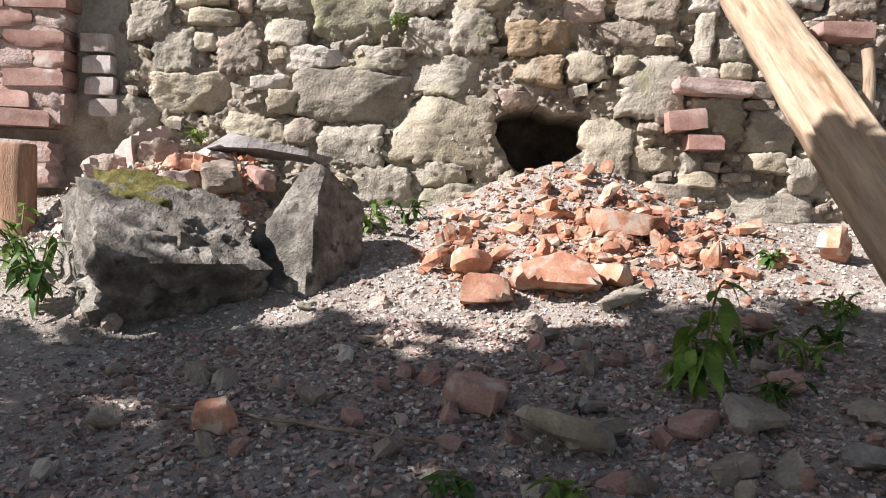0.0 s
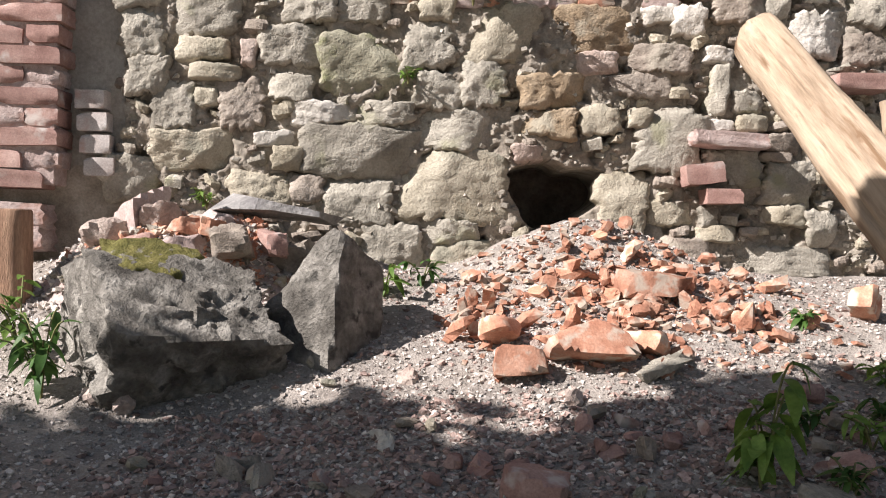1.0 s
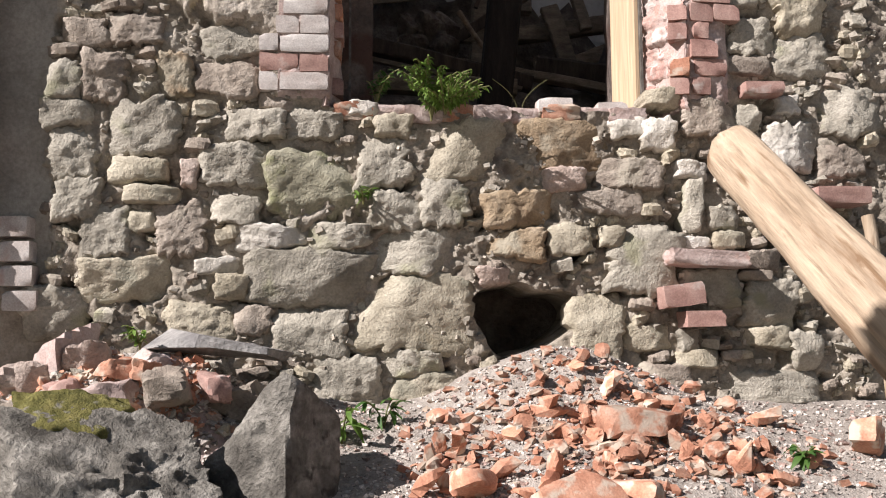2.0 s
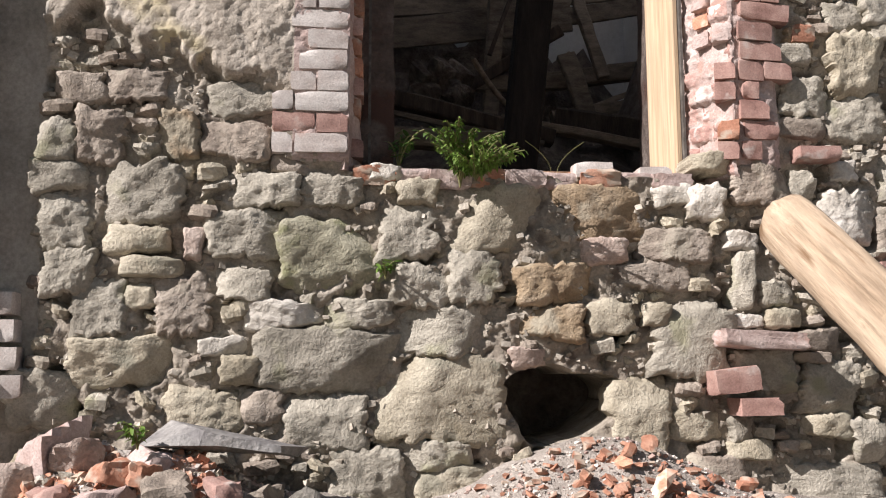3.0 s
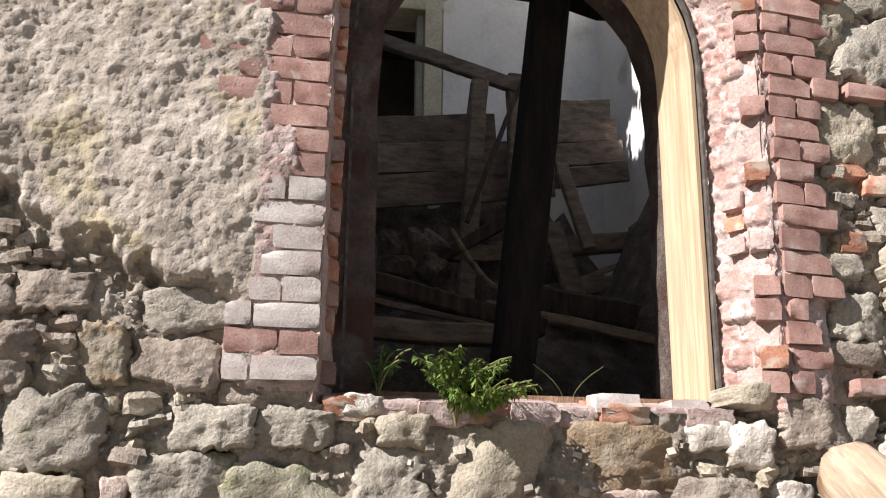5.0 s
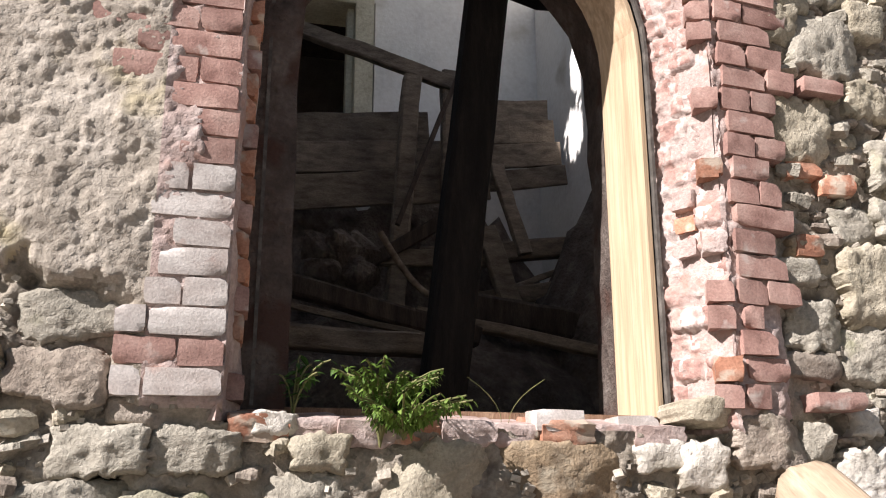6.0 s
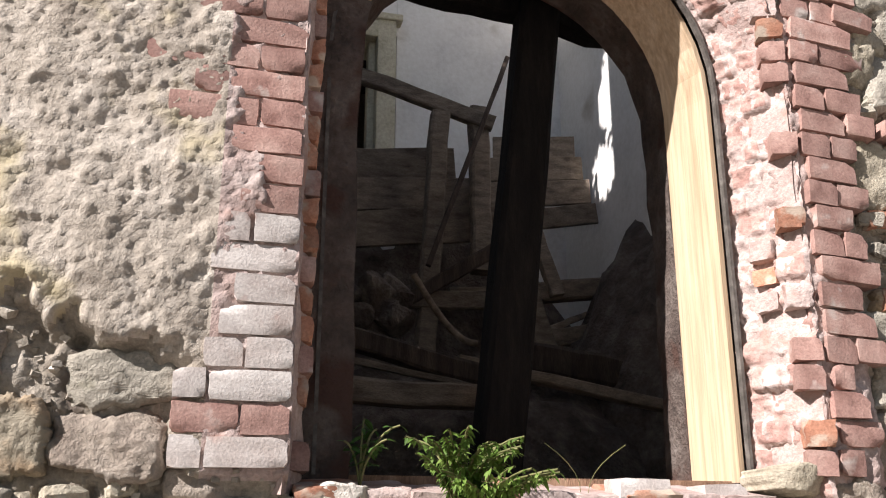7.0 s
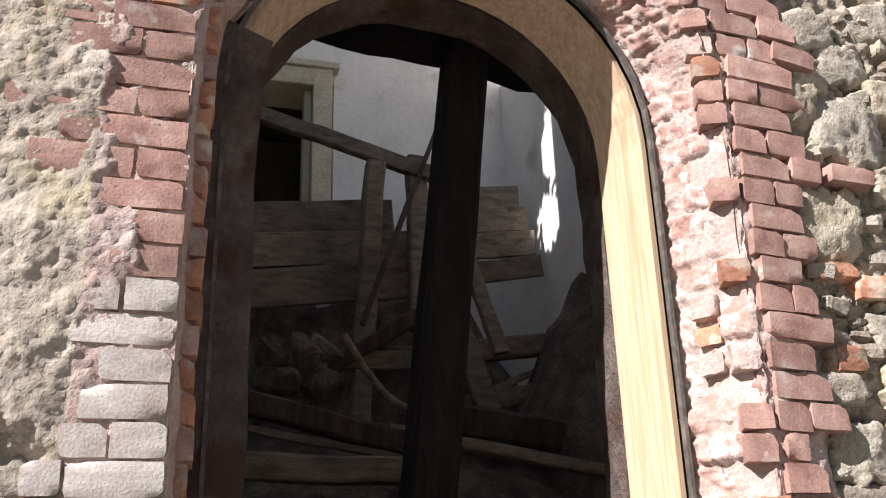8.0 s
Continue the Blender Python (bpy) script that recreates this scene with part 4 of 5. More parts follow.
weed("weed", on_ground(-0.36, 3.62), 5, 0.13, 0.075, (0.0, -0.3), 10, "leaf", 5, 0.7, "broad leaved green weed at the foot of the wall", 0.7)
weed("weed", on_ground(-0.22, 3.72), 5, 0.11, 0.06, (0.0, -0.2), 11, "leaf_dark", 5, 0.7, "low green weed at the foot of the wall", 0.7)
for i, (x, y, h) in enumerate([(1.12, 3.44, 0.07), (1.20, 3.02, 0.10), (1.05, 2.75, 0.09), (0.92, 2.55, 0.12), (-0.02, 1.88, 0.06), (0.20, 1.86, 0.06), (0.80, 2.66, 0.10), (1.30, 2.62, 0.09), (0.75, 2.30, 0.10)]):
    weed("ground_weed", on_ground(x, y), 6, h, 0.05, (0, -0.1), 30 + i, "leaf" if i % 2 else "leaf_dark", 6, 0.6, "low green weed in gravel", 0.8)
weed("wall_weed", (-0.29, 4.02, 2.26), 5, 0.07, 0.03, (0, -0.5), 50, "leaf", 8, 0.5, "bright green tuft growing from a wall joint", 0.7)
weed("wall_weed", (-1.02, 3.66, 1.72), 7, 0.08, 0.03, (0, -0.3), 51, "leaf", 6, 0.5, "yellow green tuft on the rubble ledge", 0.7)
for i in range(1, 3):
    x = 0.30 + 0.02 * i
    tagged(tube("dry_grass", [(x + 0.004 * k * k * (2 * i - 3), 4.12 - 0.004 * k, 2.66 + 0.024 * k) for k in range(6)], 0.0009, "stem"), "dry grass blade on the sill", "grass", "dry grass")


# unseen shade tree behind the camera, its crown shaped to the shade wanted on the ground
def shade_tree():
    rng = random.Random(12)
    root = tagged(new("shade_tree"), "unseen leafy tree added to shade the ground before the wall", "tree")
    root.location = (-6.66, -0.51, 0.2)
    for p in ([(0, 0, 0), (0.05, 0.02, 1.6), (0, 0.05, 3.2), (0.1, 0, 5.0)],):
        tube("trunk", p, 0.16, "twig", root)
    for i in range(9):
        a = i * 0.7
        tube("limb", [(0, 0.03, 2.8 + 0.2 * i), (math.cos(a) * 0.9, math.sin(a) * 0.45, 3.9 + 0.2 * i), (math.cos(a) * 1.7, math.sin(a) * 0.8, 4.4 + 0.16 * i)], 0.04, "twig", root)
    lv, lf = [], []
    v, f = leaf_shape(0.20, 0.13, 0.5, 3)
    for i in range(6500):
        while True:
            p = Vector((rng.uniform(-1, 1), rng.uniform(-1, 1), rng.uniform(-1, 1)))
            if p.length < 1 and fbm(p.x * 2, p.y * 2, p.z * 2, 1.3) > -0.12:
                break
        if p.x < 0.3 and fbm(p.x, p.y, 4, 5.0) > -0.05 and i % 4:
            continue                                    # crown thinned on this side so that sun dapples the ground
        if i % 6 == 0:                                  # an outlying bough, added to shade the ground at right
            p = Vector((p.x * 0.24 + 1.0, p.y * 0.20 + 0.95, p.z * 0.4))
        # a second small bough, added to shade the ground at left
        if i % 14 == 1:
            p = Vector((p.x * 0.15 + 0.30, p.y * 0.12 + 0.91, p.z * 0.3))
        m = Matrix.Translation((p.x * 2.7, p.y * 1.45 - 0.35, 5.2 + p.z * 1.1)) @ pose(0, 0, 0, rng.uniform(-40, 40), rng.uniform(-40, 40), rng.uniform(0, 360))
        o = len(lv)
        lv += [m @ Vector(c) for c in v]
        lf += [tuple(k + o for k in face) for face in f]
    tagged(part("crown", mesh_of("crown", lv, lf, "leaf_dark"), root), kind="stuff")


shade_tree()
# two more unseen copies added behind the camera
for x, y, turn in ((-2.2, -4.6, 60), (3.4, -4.2, 200)):
    copy_thing(bpy.data.objects["shade_tree"], pose(x, y, 0.2, 0, 0, turn))


# gravel and chips
def chip_mesh(name, count, area, size, material, seed, bias=None, height=level):
    """Many small angular chips lying on the ground, joined."""
    rng = np.random.default_rng(seed)
    corner = np.array([(-1, -1, -1), (1, -1, -1), (1, 1, -1), (-1, 1, -1), (-1, -1, 1), (1, -1, 1), (1, 1, 1), (-1, 1, 1)], float)
    quads = np.array([(0, 3, 2, 1), (4, 5, 6, 7), (0, 1, 5, 4), (1, 2, 6, 5), (2, 3, 7, 6), (3, 0, 4, 7)])
    verts, faces = [], []
    x0, x1, y0, y1 = area
    for i in range(count):
        x, y = rng.uniform(x0, x1), rng.uniform(y0, y1)
        if bias is not None and rng.random() > bias(x, y):
            continue
        s = size * rng.uniform(0.35, 1.0) ** 1.6
        c = corner * rng.uniform(0.45, 1.0, (8, 3)) * (s, s * rng.uniform(0.5, 1), s * rng.uniform(0.25, 0.6)) * 0.5
        r = np.array(pose(0, 0, 0, rng.uniform(-35, 35), rng.uniform(-35, 35), rng.uniform(0, 360)).to_3x3())
        faces.extend((quads + len(verts)).tolist())
        verts.extend((c @ r.T + (x, y, height(x, y) + s * 0.08)).tolist())
    return tagged(new(name, mesh_of(name, verts, faces, material, False)), kind="stuff")


def nearness(x, y):
    return 0.35 + 0.65 * bell(x, y, 0.0, 2.9, 1.2, 0.9)


def red_places(x, y):
    return min(1.0, 0.25 + bell(x, y, 0.5, 3.45, 0.6, 0.4) + 0.5 * bell(x, y, 0.1, 2.4, 0.7, 0.4))


tagged(chip_mesh("gravel", 42000, (-2.0, 2.1, 1.5, 4.0), 0.022, "chips", 1, nearness), "pale grey stone gravel scattered over soil", "gravel")
tagged(chip_mesh("brick_chips", 9000, (-1.2, 1.8, 1.6, 4.0), 0.030, "chips_red", 2, red_places), "small red brick chips mixed into the gravel", "brick chips")
tagged(chip_mesh("shaded_brick_chips", 5200, (-1.0, 1.1, 1.7, 2.95), 0.032, "chips_red", 8), "flat dull brick chips strewn over the gravel", "brick chips")
tagged(chip_mesh("bright_brick_chips", 2600, (-0.2, 1.3, 3.0, 3.98), 0.06, "orange", 3, lambda x, y: bell(x, y, 0.5, 3.55, 0.5, 0.32)), "bright orange brick chips on the rubble heap", "brick chips")


def on_ledge(x, y):
    return max(level(x, y), heap_height(x, y, *LEDGE, 2))


tagged(chip_mesh("ledge_crumbs", 2600, (-1.62, -0.5, 3.42, 3.95), 0.042, "chips", 14, None, on_ledge), "pale crumbs of mortar and stone on the rubble ledge", "rubble")
tagged(chip_mesh("ledge_brick_crumbs", 700, (-1.35, -0.8, 3.42, 3.85), 0.055, "orange", 15, None, on_ledge), "red brick crumbs on the rubble ledge", "rubble")

# pieces of the wall: stones, bricks
PLACED = []


def wall_stones(key, rows):
    """Face stones of one kind: x, z, width, height on the wall."""
    for x, z, w, h in rows:
        seed = int((x + 5) * 977 + z * 131)
        rng = random.Random(seed)
        big = w * h > 0.02
        me = face_stone("stone", w * 1.06, h * 1.06, key, seed, big)
        part("stone", me, wall, pose(x, WALL + rng.uniform(-0.020, 0.008), z, rng.uniform(-3, 3), rng.uniform(-3, 3), rng.uniform(-3, 3)))
        PLACED.append((x, z, w, h))


wall_stones("g", [(-0.49, 1.99, 0.47, 0.2), (-0.07, 2.08, 0.36, 0.17), (-0.49, 1.78, 0.28, 0.17), (-1.42, 1.86, 0.23, 0.18), (-0.76, 2.41, 0.27, 0.16), (-0.77, 2.24, 0.18, 0.1), (-1.25, 2.16, 0.17, 0.2), (-0.21, 2.43, 0.2, 0.2), (1.24, 2.62, 0.1, 0.11), (1.0, 2.27, 0.08, 0.19), (-0.16, 2.24, 0.2, 0.14), (0.02, 2.27, 0.17, 0.17), (0.8, 2.06, 0.29, 0.26), (1.07, 1.94, 0.2, 0.15), (1.3, 1.88, 0.21, 0.19), (-0.12, 1.66, 0.26, 0.1), (-0.35, 1.6, 0.24, 0.18), (-0.85, 2.89, 0.36, 0.13), (-1.4, 2.61, 0.18, 0.11), (-1.15, 2.55, 0.29, 0.2), (-0.7, 2.57, 0.23, 0.12), (-0.48, 2.57, 0.21, 0.11)])
wall_stones("g", [(-1.41, 2.73, 0.12, 0.14), (-1.38, 2.45, 0.17, 0.19), (-1.35, 2.28, 0.15, 0.15), (1.27, 2.96, 0.18, 0.15), (1.47, 2.88, 0.21, 0.17), (1.44, 1.7, 0.14, 0.14), (1.23, 1.55, 0.49, 0.13), (-0.39, 2.14, 0.23, 0.1), (1.12, 2.22, 0.13, 0.09), (0.97, 1.74, 0.08, 0.09), (1.68, 2.65, 0.24, 0.19), (1.42, 3.89, 0.23, 0.22), (1.22, 3.12, 0.14, 0.08), (1.45, 3.27, 0.16, 0.14)])
wall_stones("y", [(-0.13, 1.84, 0.5, 0.28), (-1.14, 1.98, 0.38, 0.16), (-0.78, 1.95, 0.12, 0.1), (-0.9, 1.81, 0.26, 0.16), (-1.13, 2.39, 0.21, 0.09), (1.48, 3.08, 0.21, 0.22), (0.5, 2.13, 0.16, 0.12), (1.28, 1.75, 0.17, 0.08), (1.0, 1.67, 0.17, 0.07), (0.61, 1.79, 0.19, 0.28), (-0.05, 1.57, 0.28, 0.12), (-0.17, 2.57, 0.14, 0.09), (-1.08, 2.3, 0.2, 0.07), (0.67, 2.14, 0.09, 0.08), (0.81, 1.75, 0.19, 0.1), (-1.12, 2.2, 0.1, 0.08), (0.9, 2.7, 0.15, 0.07), (1.14, 2.13, 0.13, 0.07), (1.29, 3.58, 0.2, 0.22), (1.24, 3.94, 0.13, 0.13)])
wall_stones("m", [(-0.46, 2.34, 0.38, 0.24)])
wall_stones("y", [(0.08, 2.48, 0.37, 0.23)])
wall_stones("p", [(-0.94, 2.38, 0.06, 0.11), (0.49, 2.37, 0.17, 0.1), (0.21, 1.99, 0.13, 0.07)])
wall_stones("b", [(-0.97, 2.17, 0.19, 0.19), (1.09, 2.62, 0.23, 0.16), (0.75, 2.39, 0.25, 0.12), (0.67, 2.28, 0.26, 0.1), (1.27, 2.05, 0.15, 0.08), (0.87, 1.6, 0.19, 0.1), (-1.27, 2.75, 0.16, 0.19), (-1.35, 2.92, 0.18, 0.11), (-1.16, 2.93, 0.2, 0.12), (1.25, 2.84, 0.2, 0.08), (-0.7, 1.83, 0.13, 0.11), (-0.61, 2.66, 0.15, 0.07), (-0.82, 2.75, 0.23, 0.14), (1.24, 1.99, 0.13, 0.04), (1.62, 2.45, 0.2, 0.13)])
wall_stones("w", [(-0.63, 2.14, 0.26, 0.09), (0.75, 2.58, 0.15, 0.09), (0.87, 2.55, 0.13, 0.13), (1.41, 2.51, 0.22, 0.19), (1.41, 2.68, 0.1, 0.08), (-0.29, 2.64, 0.12, 0.06), (-0.84, 2.03, 0.16, 0.06), (1, 2.41, 0.13, 0.07), (1.01, 2.12, 0.12, 0.05)])
wall_stones("o", [(0.47, 2.5, 0.39, 0.21), (0.3, 2.25, 0.26, 0.14), (0.3, 2.11, 0.22, 0.11), (-1.01, 2.76, 0.14, 0.16), (1.26, 3.19, 0.1, 0.08)])


wall_stones("g", [(1.45, 4.12, 0.18, 0.14), (1.35, 4.22, 0.16, 0.12), (1.55, 4.28, 0.2, 0.14), (1.62, 3.5, 0.16, 0.16), (1.58, 3.3, 0.14, 0.12)])
wall_stones("y", [(1.32, 4.05, 0.12, 0.10), (1.58, 4.0, 0.14, 0.12), (1.55, 3.72, 0.16, 0.14), (1.40, 3.74, 0.1, 0.1)])


def brick_mesh(material, seed, worn, rough):
    """A unit brick: straight faces, softened arrises, a few knocked corners."""
    rng = random.Random(seed)
    planes = []
    for axis in range(3):
        for sign in (-1, 1):
            n = [rng.uniform(-0.02, 0.02) for _ in range(3)]
            n[axis] = sign
            planes.append((n, 0.5))
    for _ in range(worn):
        n = [rng.choice((-1, 1)) * rng.uniform(0.5, 1), -rng.uniform(0.2, 1), rng.choice((-1, 1)) * rng.uniform(0.5, 1)]
        reach = sum(abs(c) for c in n) * 0.5 / math.sqrt(sum(c * c for c in n))
        planes.append((n, reach * rng.uniform(0.80, 0.94)))
    return mesh_of("brick", *rock_points(planes, 4, 70, rough, 4, seed), material, True, 34)


BRICKS = [brick_mesh("brick", 500 + i, 2, 0.028) for i in range(8)]
PALE_BRICKS = [brick_mesh("white_brick", 520 + i, 2, 0.028) for i in range(5)]
RAW_BRICKS = [brick_mesh("orange", 540 + i, 5, 0.08) for i in range(5)]
LIME_BRICKS = [brick_mesh("lime", 560 + i, 4, 0.09) for i in range(5)]
brick_rng = random.Random(99)


def brick(kinds, x, y, z, w, d, h, rx=0, ry=0, rz=0, owner=None):
    me = kinds[brick_rng.randrange(len(kinds))]
    m = pose(x, y, z, rx + brick_rng.uniform(-1.5, 1.5), ry + brick_rng.uniform(-1.5, 1.5), rz + brick_rng.uniform(-2, 2)) @ Matrix.Diagonal((w, d, h, 1))
    return part("brick", me, owner or wall, m)


PITCH, TALL = 0.0755, 0.070


def left_jamb():
    """Courses of the left window jamb, toothed into the wall, with a set-back second edge."""
    for r in range(24):
        z = SILL + PITCH * (r + 0.5) - 0.006
        over = max(0.0, z - SPRING - 0.1)
        right = WIN_L + (0.72 - math.sqrt(max(0.0, 0.52 - over * over)) if over else 0) - brick_rng.uniform(0, 0.006)
        left = -0.69 if r < 3 else -0.60 + 0.03 * ((r * 7) % 3 - 1) if r < 11 else -0.70 - 0.06 * ((r * 5) % 3)
        split = right - (0.115 if r % 2 else 0.19)
        kinds = PALE_BRICKS if 2 <= r < 8 or (r < 2 and brick_rng.random() < 0.6) else BRICKS
        x1 = right
        while x1 > left + 0.05:
            x0 = max(left, split if x1 == right else x1 - 0.20)
            if x0 - left < 0.05:
                x0 = left
            pick = kinds if r < 9 or brick_rng.random() < 0.85 else RAW_BRICKS
            brick(pick, (x0 + x1) / 2, 4.075 + brick_rng.uniform(-0.006, 0.006), z, x1 - x0 - 0.006, 0.13, TALL * brick_rng.uniform(0.94, 1.03))
            x1 = x0
        pick = RAW_BRICKS if r % 3 else BRICKS
        if brick_rng.random() < 0.85:
            brick(pick, right + 0.022, 4.135, z, 0.055 + brick_rng.uniform(-0.012, 0.012), 0.12, TALL * brick_rng.uniform(0.8, 1))


def right_jamb():
    """Courses of the right window jamb: toothed face bricks, worn corner bricks and a broken splay."""
    for r in range(24):
        z = SILL + PITCH * (r + 0.5)
        over = max(0.0, z - SPRING - 0.1)
        shift = -(0.70 - math.sqrt(max(0.0, 0.49 - over * over))) if over else 0.0
        left = 1.0 + shift + 0.012 * (r % 2)
        right = 1.175 + 0.035 * ((r * 5) % 3 - 1) + (0.0 if r > 3 else -0.06) + (0.05 if r > 11 else 0)
        tilt = 1 + 0.25 * r
        if r % 2 or right - left < 0.16:
            spans = [(left, right)] if right - left < 0.24 else [(left, left + 0.15), (left + 0.15, right)]
        else:
            spans = [(left, left + 0.10), (left + 0.10, right)]
        for x0, x1 in spans:
            brick(BRICKS, (x0 + x1) / 2, 4.072 + brick_rng.uniform(-0.008, 0.006), z - 0.004 * tilt * (x0 - left), x1 - x0 - 0.006, 0.14, TALL * brick_rng.uniform(0.93, 1.03), 0, tilt)
        if brick_rng.random() < 0.6:
            brick((BRICKS, RAW_BRICKS, LIME_BRICKS, BRICKS)[r % 4], 0.972 + shift, 4.055 + brick_rng.uniform(-0.012, 0.012), z, 0.075, 0.10, TALL * brick_rng.uniform(0.85, 1), 0, 2, -25)
        if brick_rng.random() < 0.16:
            brick(RAW_BRICKS if r % 2 else LIME_BRICKS, 0.925 + shift * 0.95 + brick_rng.uniform(-0.012, 0.012), 4.125, z, 0.04, 0.07, TALL * brick_rng.uniform(0.6, 0.9), 0, brick_rng.uniform(-8, 8), 30)


def right_splay():
    """Broken splay between the face bricks and the window lining: torn bricks sunk in crumbling lime."""
    cx, rows, cols = 0.265, 260, 30
    verts, faces, kinds = [], [], []
    rng = random.Random(31)
    cells = {(r, c): (rng.random(), rng.uniform(0.004, 0.020)) for r in range(40) for c in range(-1, 5)}
    span = SPRING - SILL + 0.06
    for i in range(rows + 1):
        run = 2.0 * i / rows
        for j in range(cols + 1):
            u = j / cols
            radius, y = 0.732 - 0.116 * u, 4.018 + 0.212 * u
            a = max(0.0, run - span) / radius
            z = SILL - 0.06 + min(run, span)
            r, c = int(run / PITCH), int(u * 2.3 + 0.5 * (int(run / PITCH) % 2))
            pick, proud = cells[r, c]
            fr, fc = run / PITCH % 1, (u * 2.3 + 0.5 * (r % 2)) % 1
            edge = min(fr, 1 - fr, 2 * fc, 2 * (1 - fc))
            inward = 0.006 + 0.010 * fbm(u * 0.26, 3, run, 9) + 0.012 * fbm(u * 0.26, 6, run, 30, 4) + 0.006 * fbm(u * 0.26, 9, run, 70, 2)
            if pick > 0.30:
                inward += proud * min(1.0, edge / 0.16)
            radius -= inward * 0.9
            verts.append((cx + radius * math.cos(a), y - inward * 0.45, z + radius * math.sin(a)))
            kinds.append(1 if pick > 0.22 and edge > 0.09 and fbm(u, 4, run, 9) > -0.30 else 0)
    w = cols + 1
    for i in range(rows):
        for j in range(cols):
            faces.append((i * w + j, i * w + j + 1, (i + 1) * w + j + 1, (i + 1) * w + j))
    me = mesh_of("broken_splay", verts, faces, "lime")
    me.materials.append(M["splay_brick"])
    me.polygons.foreach_set("material_index", [kinds[f[0]] for f in faces])
    part("broken_splay", me, window, label="torn pink brick and white lime splay")


def pilaster():
    """Brick pier at the end of the stone wall, its foot broken away."""
    for r in range(36):
        z = 1.80 + 0.082 * (r + 0.5)
        x1 = -1.655 + brick_rng.uniform(-0.012, 0.008)
        if r == 0:
            x1 -= 0.06
        cut = 0.14 if r % 2 else 0.27
        for k in range(3):
            x0 = x1 - (cut if k == 0 else 0.27)
            brick(BRICKS if brick_rng.random() < 0.5 else LIME_BRICKS, (x0 + x1) / 2, 4.045 + brick_rng.uniform(-0.012, 0.012), z, x1 - x0 - 0.012, 0.22, 0.070)
            x1 = x0
    box_part("mortar_core", (-2.5, 3.95, 1.82), (-1.685, 4.10, 4.8), "lime", wall)
    for z in (1.60, 1.70):
        brick(LIME_BRICKS, -2.0, 4.03, z, 0.55, 0.2, 0.10)


left_jamb()
right_jamb()
right_splay()
pilaster()
for x, z in ((-1.56, 2.08), (-1.55, 1.99), (-1.53, 1.90), (-1.57, 2.17)):
    brick(PALE_BRICKS, x, 4.05, z, 0.12, 0.10, 0.075)
brick(LIME_BRICKS, 1.02, 3.99, 2.05, 0.30, 0.15, 0.06, 0, 2)
brick(BRICKS, 0.92, 4.00, 1.91, 0.16, 0.14, 0.085, 0, -8)
brick(BRICKS, 1.00, 4.00, 1.82, 0.15, 0.14, 0.06)
brick(BRICKS, 1.36, 4.05, 3.72, 0.14, 0.12, 0.05, 0, 4)
brick(RAW_BRICKS, 1.28, 4.085, 3.44, 0.12, 0.12, 0.05)
brick(RAW_BRICKS, 1.39, 4.08, 3.40, 0.12, 0.12, 0.065)
brick(RAW_BRICKS, 1.27, 4.085, 3.20, 0.09, 0.12, 0.07)
brick(BRICKS, 1.24, 4.06, 4.09, 0.14, 0.12, 0.06, 0, 10)
brick(BRICKS, 1.29, 4.04, 2.73, 0.16, 0.12, 0.05)
brick(BRICKS, 1.55, 3.98, 2.29, 0.22, 0.16, 0.065)
brick(BRICKS, 1.42, 4.00, 2.22, 0.12, 0.14, 0.06)
brick(PALE_BRICKS, 0.465, 4.10, 2.665, 0.135, 0.11, 0.06, 0, 2)
brick(PALE_BRICKS, 0.70, 4.12, 2.655, 0.12, 0.11, 0.06, 0, -3)
for i in range(9):
    brick(LIME_BRICKS if i % 3 else RAW_BRICKS, -0.33 + 0.135 * i, 4.14 + 0.02 * (i % 2), 2.645 - 0.006 * (i % 3), 0.15, 0.2, 0.07, 8)

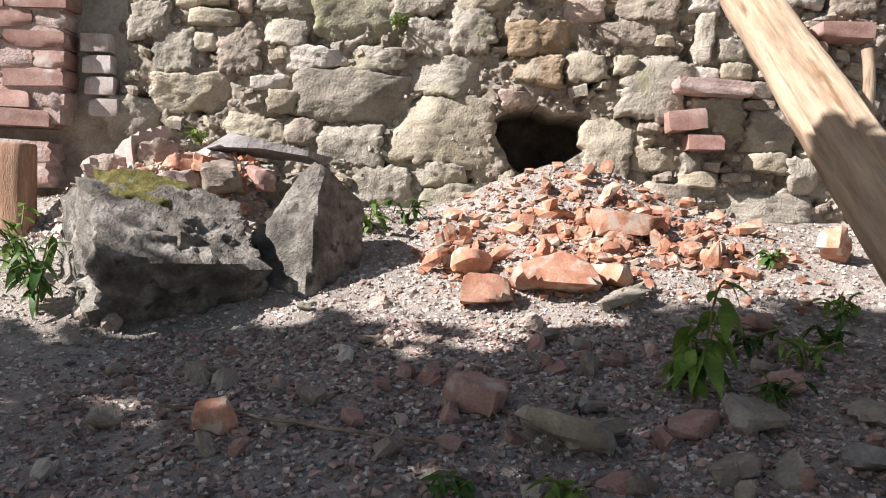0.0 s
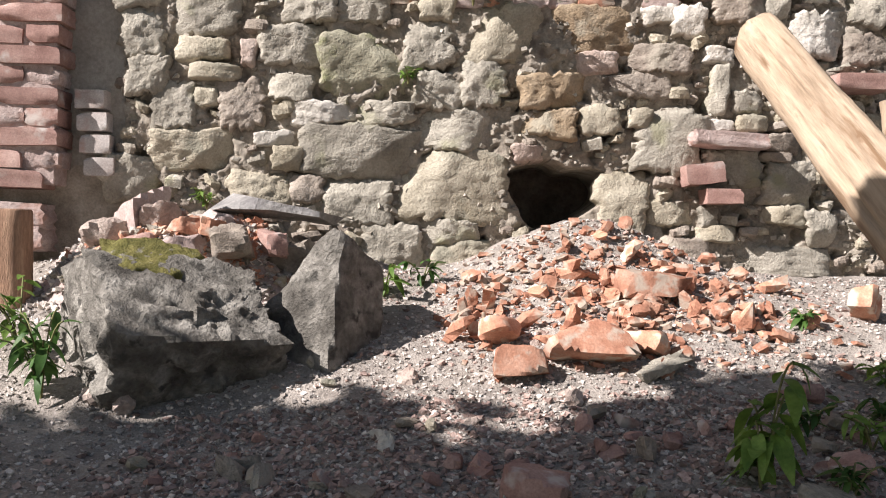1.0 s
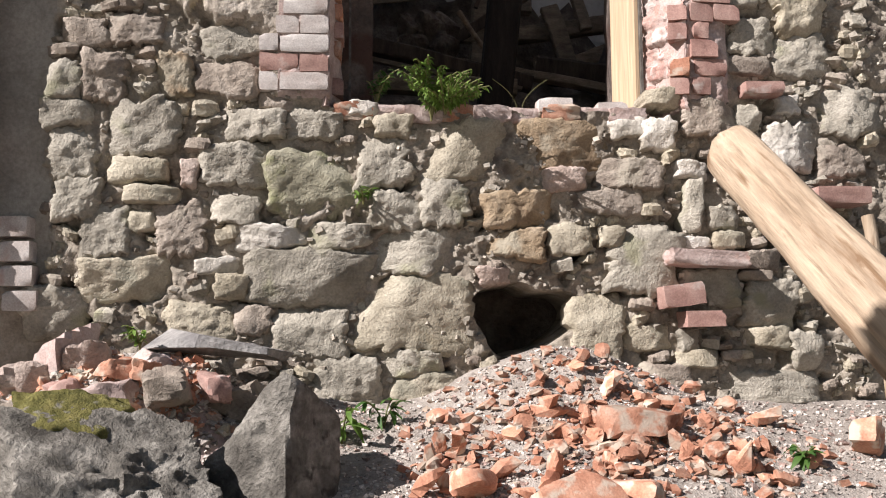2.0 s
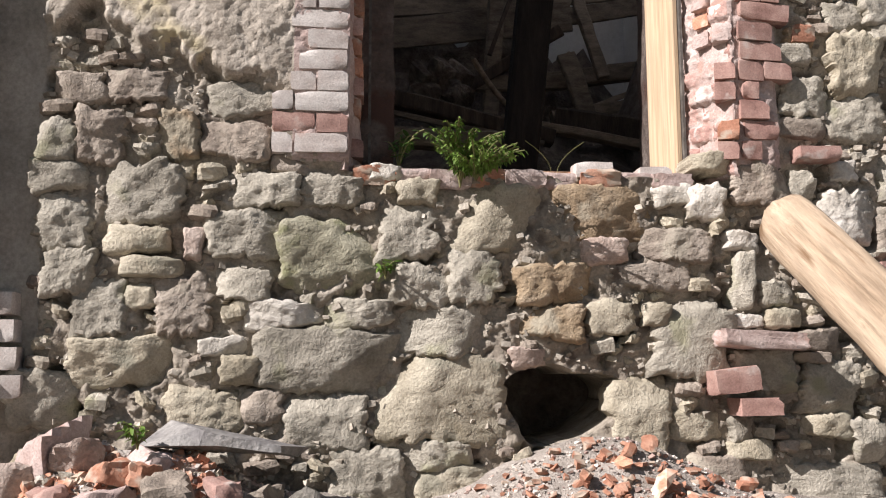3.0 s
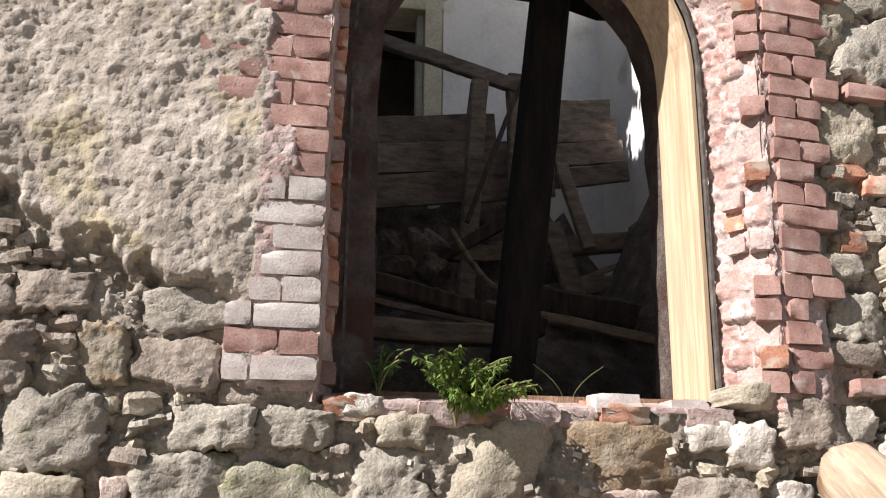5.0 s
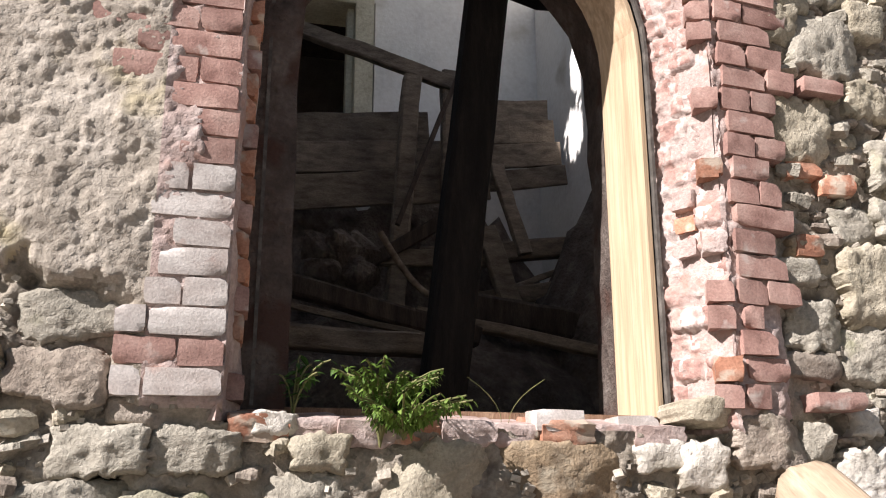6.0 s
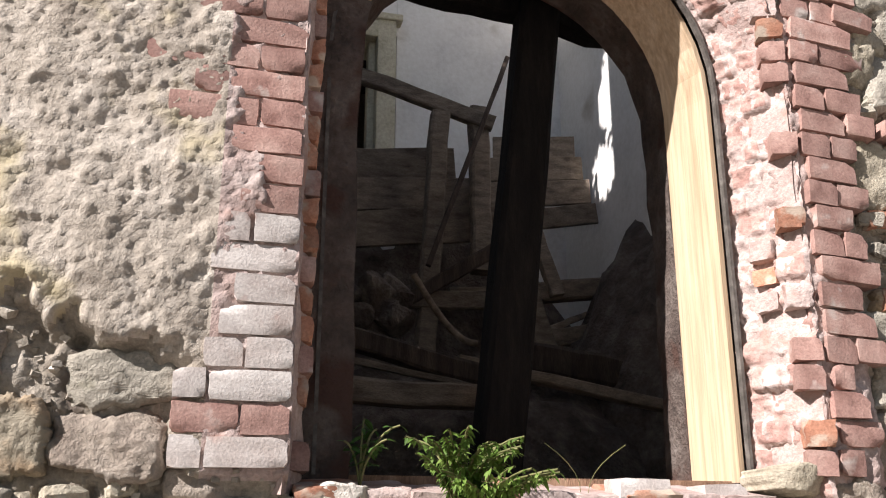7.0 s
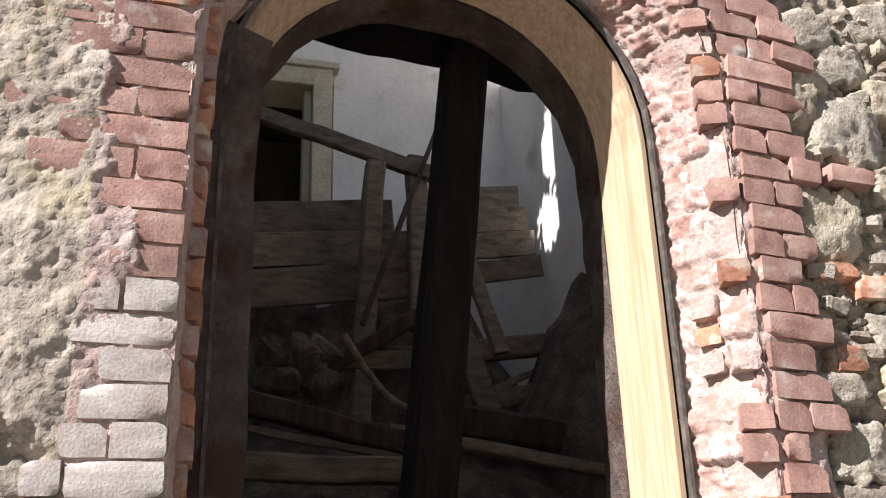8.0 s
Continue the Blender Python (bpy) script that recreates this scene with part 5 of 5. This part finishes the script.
# small stones packed between the face stones
fill_rng = random.Random(4)
FILL = [block("stone", 0.075, 0.09, 0.042, ("g", "b", "y", "g", "b", "b", "y")[i % 7], 800 + i, 0.35, 6, 4, 40, 0.012, 20, False) for i in range(14)]
tries = made = 0
while made < 300 and tries < 9000:
    tries += 1
    x, z = fill_rng.uniform(-1.46, 1.75), fill_rng.uniform(1.5, 4.3)
    if rendered(x, z) > 0.1 or window_edge(x, z)[0] > -0.05 or hole_edge(x, z)[0] > -0.03 or (1.0 < x < 1.22 and z > SILL) or (-0.7 < x < -0.4 and z > SILL):
        continue
    s = fill_rng.uniform(0.5, 1.25)
    if any(abs(x - px) < pw / 2 + 0.022 * s and abs(z - pz) < ph / 2 + 0.014 * s for px, pz, pw, ph in PLACED):
        continue
    PLACED.append((x, z, 0.05 * s, 0.04 * s))
    part("stone", FILL[fill_rng.randrange(14)], wall, pose(x, WALL + fill_rng.uniform(0.030, 0.062), z, fill_rng.uniform(-15, 15), fill_rng.uniform(-16, 16), fill_rng.uniform(-20, 20)) @ Matrix.Diagonal((s, s, s, 1)))
    made += 1


def wall_grit():
    """Crumbs of stone and mortar packed in the joints, joined."""
    rng = random.Random(21)
    corner = [(-1, -1, -1), (1, -1, -1), (1, 1, -1), (-1, 1, -1), (-1, -1, 1), (1, -1, 1), (1, 1, 1), (-1, 1, 1)]
    quads = [(0, 3, 2, 1), (4, 5, 6, 7), (0, 1, 5, 4), (1, 2, 6, 5), (2, 3, 7, 6), (3, 0, 4, 7)]
    verts, faces = [], []
    for _ in range(4200):
        x, z = rng.uniform(-1.46, 1.9), rng.uniform(1.5, 4.4)
        if rendered(x, z) > 0.1 or window_edge(x, z)[0] > -0.03 or hole_edge(x, z)[0] > -0.01 or (z > SILL and (-0.7 < x < -0.4 or 1.0 < x < 1.22)):
            continue
        s = rng.uniform(0.012, 0.042) * rng.uniform(0.6, 1)
        m = Matrix.Translation((x, wall_depth(x, z) - 0.1 * s, z)) @ pose(0, 0, 0, rng.uniform(-30, 30), rng.uniform(-30, 30), rng.uniform(-40, 40))
        o = len(verts)
        verts += [m @ Vector((c[0] * s * 0.5 * rng.uniform(0.6, 1), c[1] * s * 0.45 * rng.uniform(0.6, 1), c[2] * s * 0.36 * rng.uniform(0.6, 1))) for c in corner]
        faces += [tuple(k + o for k in q) for q in quads]
    return tagged(part("joint_rubble", mesh_of("joint_rubble", verts, faces, "grit", False), wall), "crumbs of stone and mortar in the joints", kind="stuff")


wall_grit()
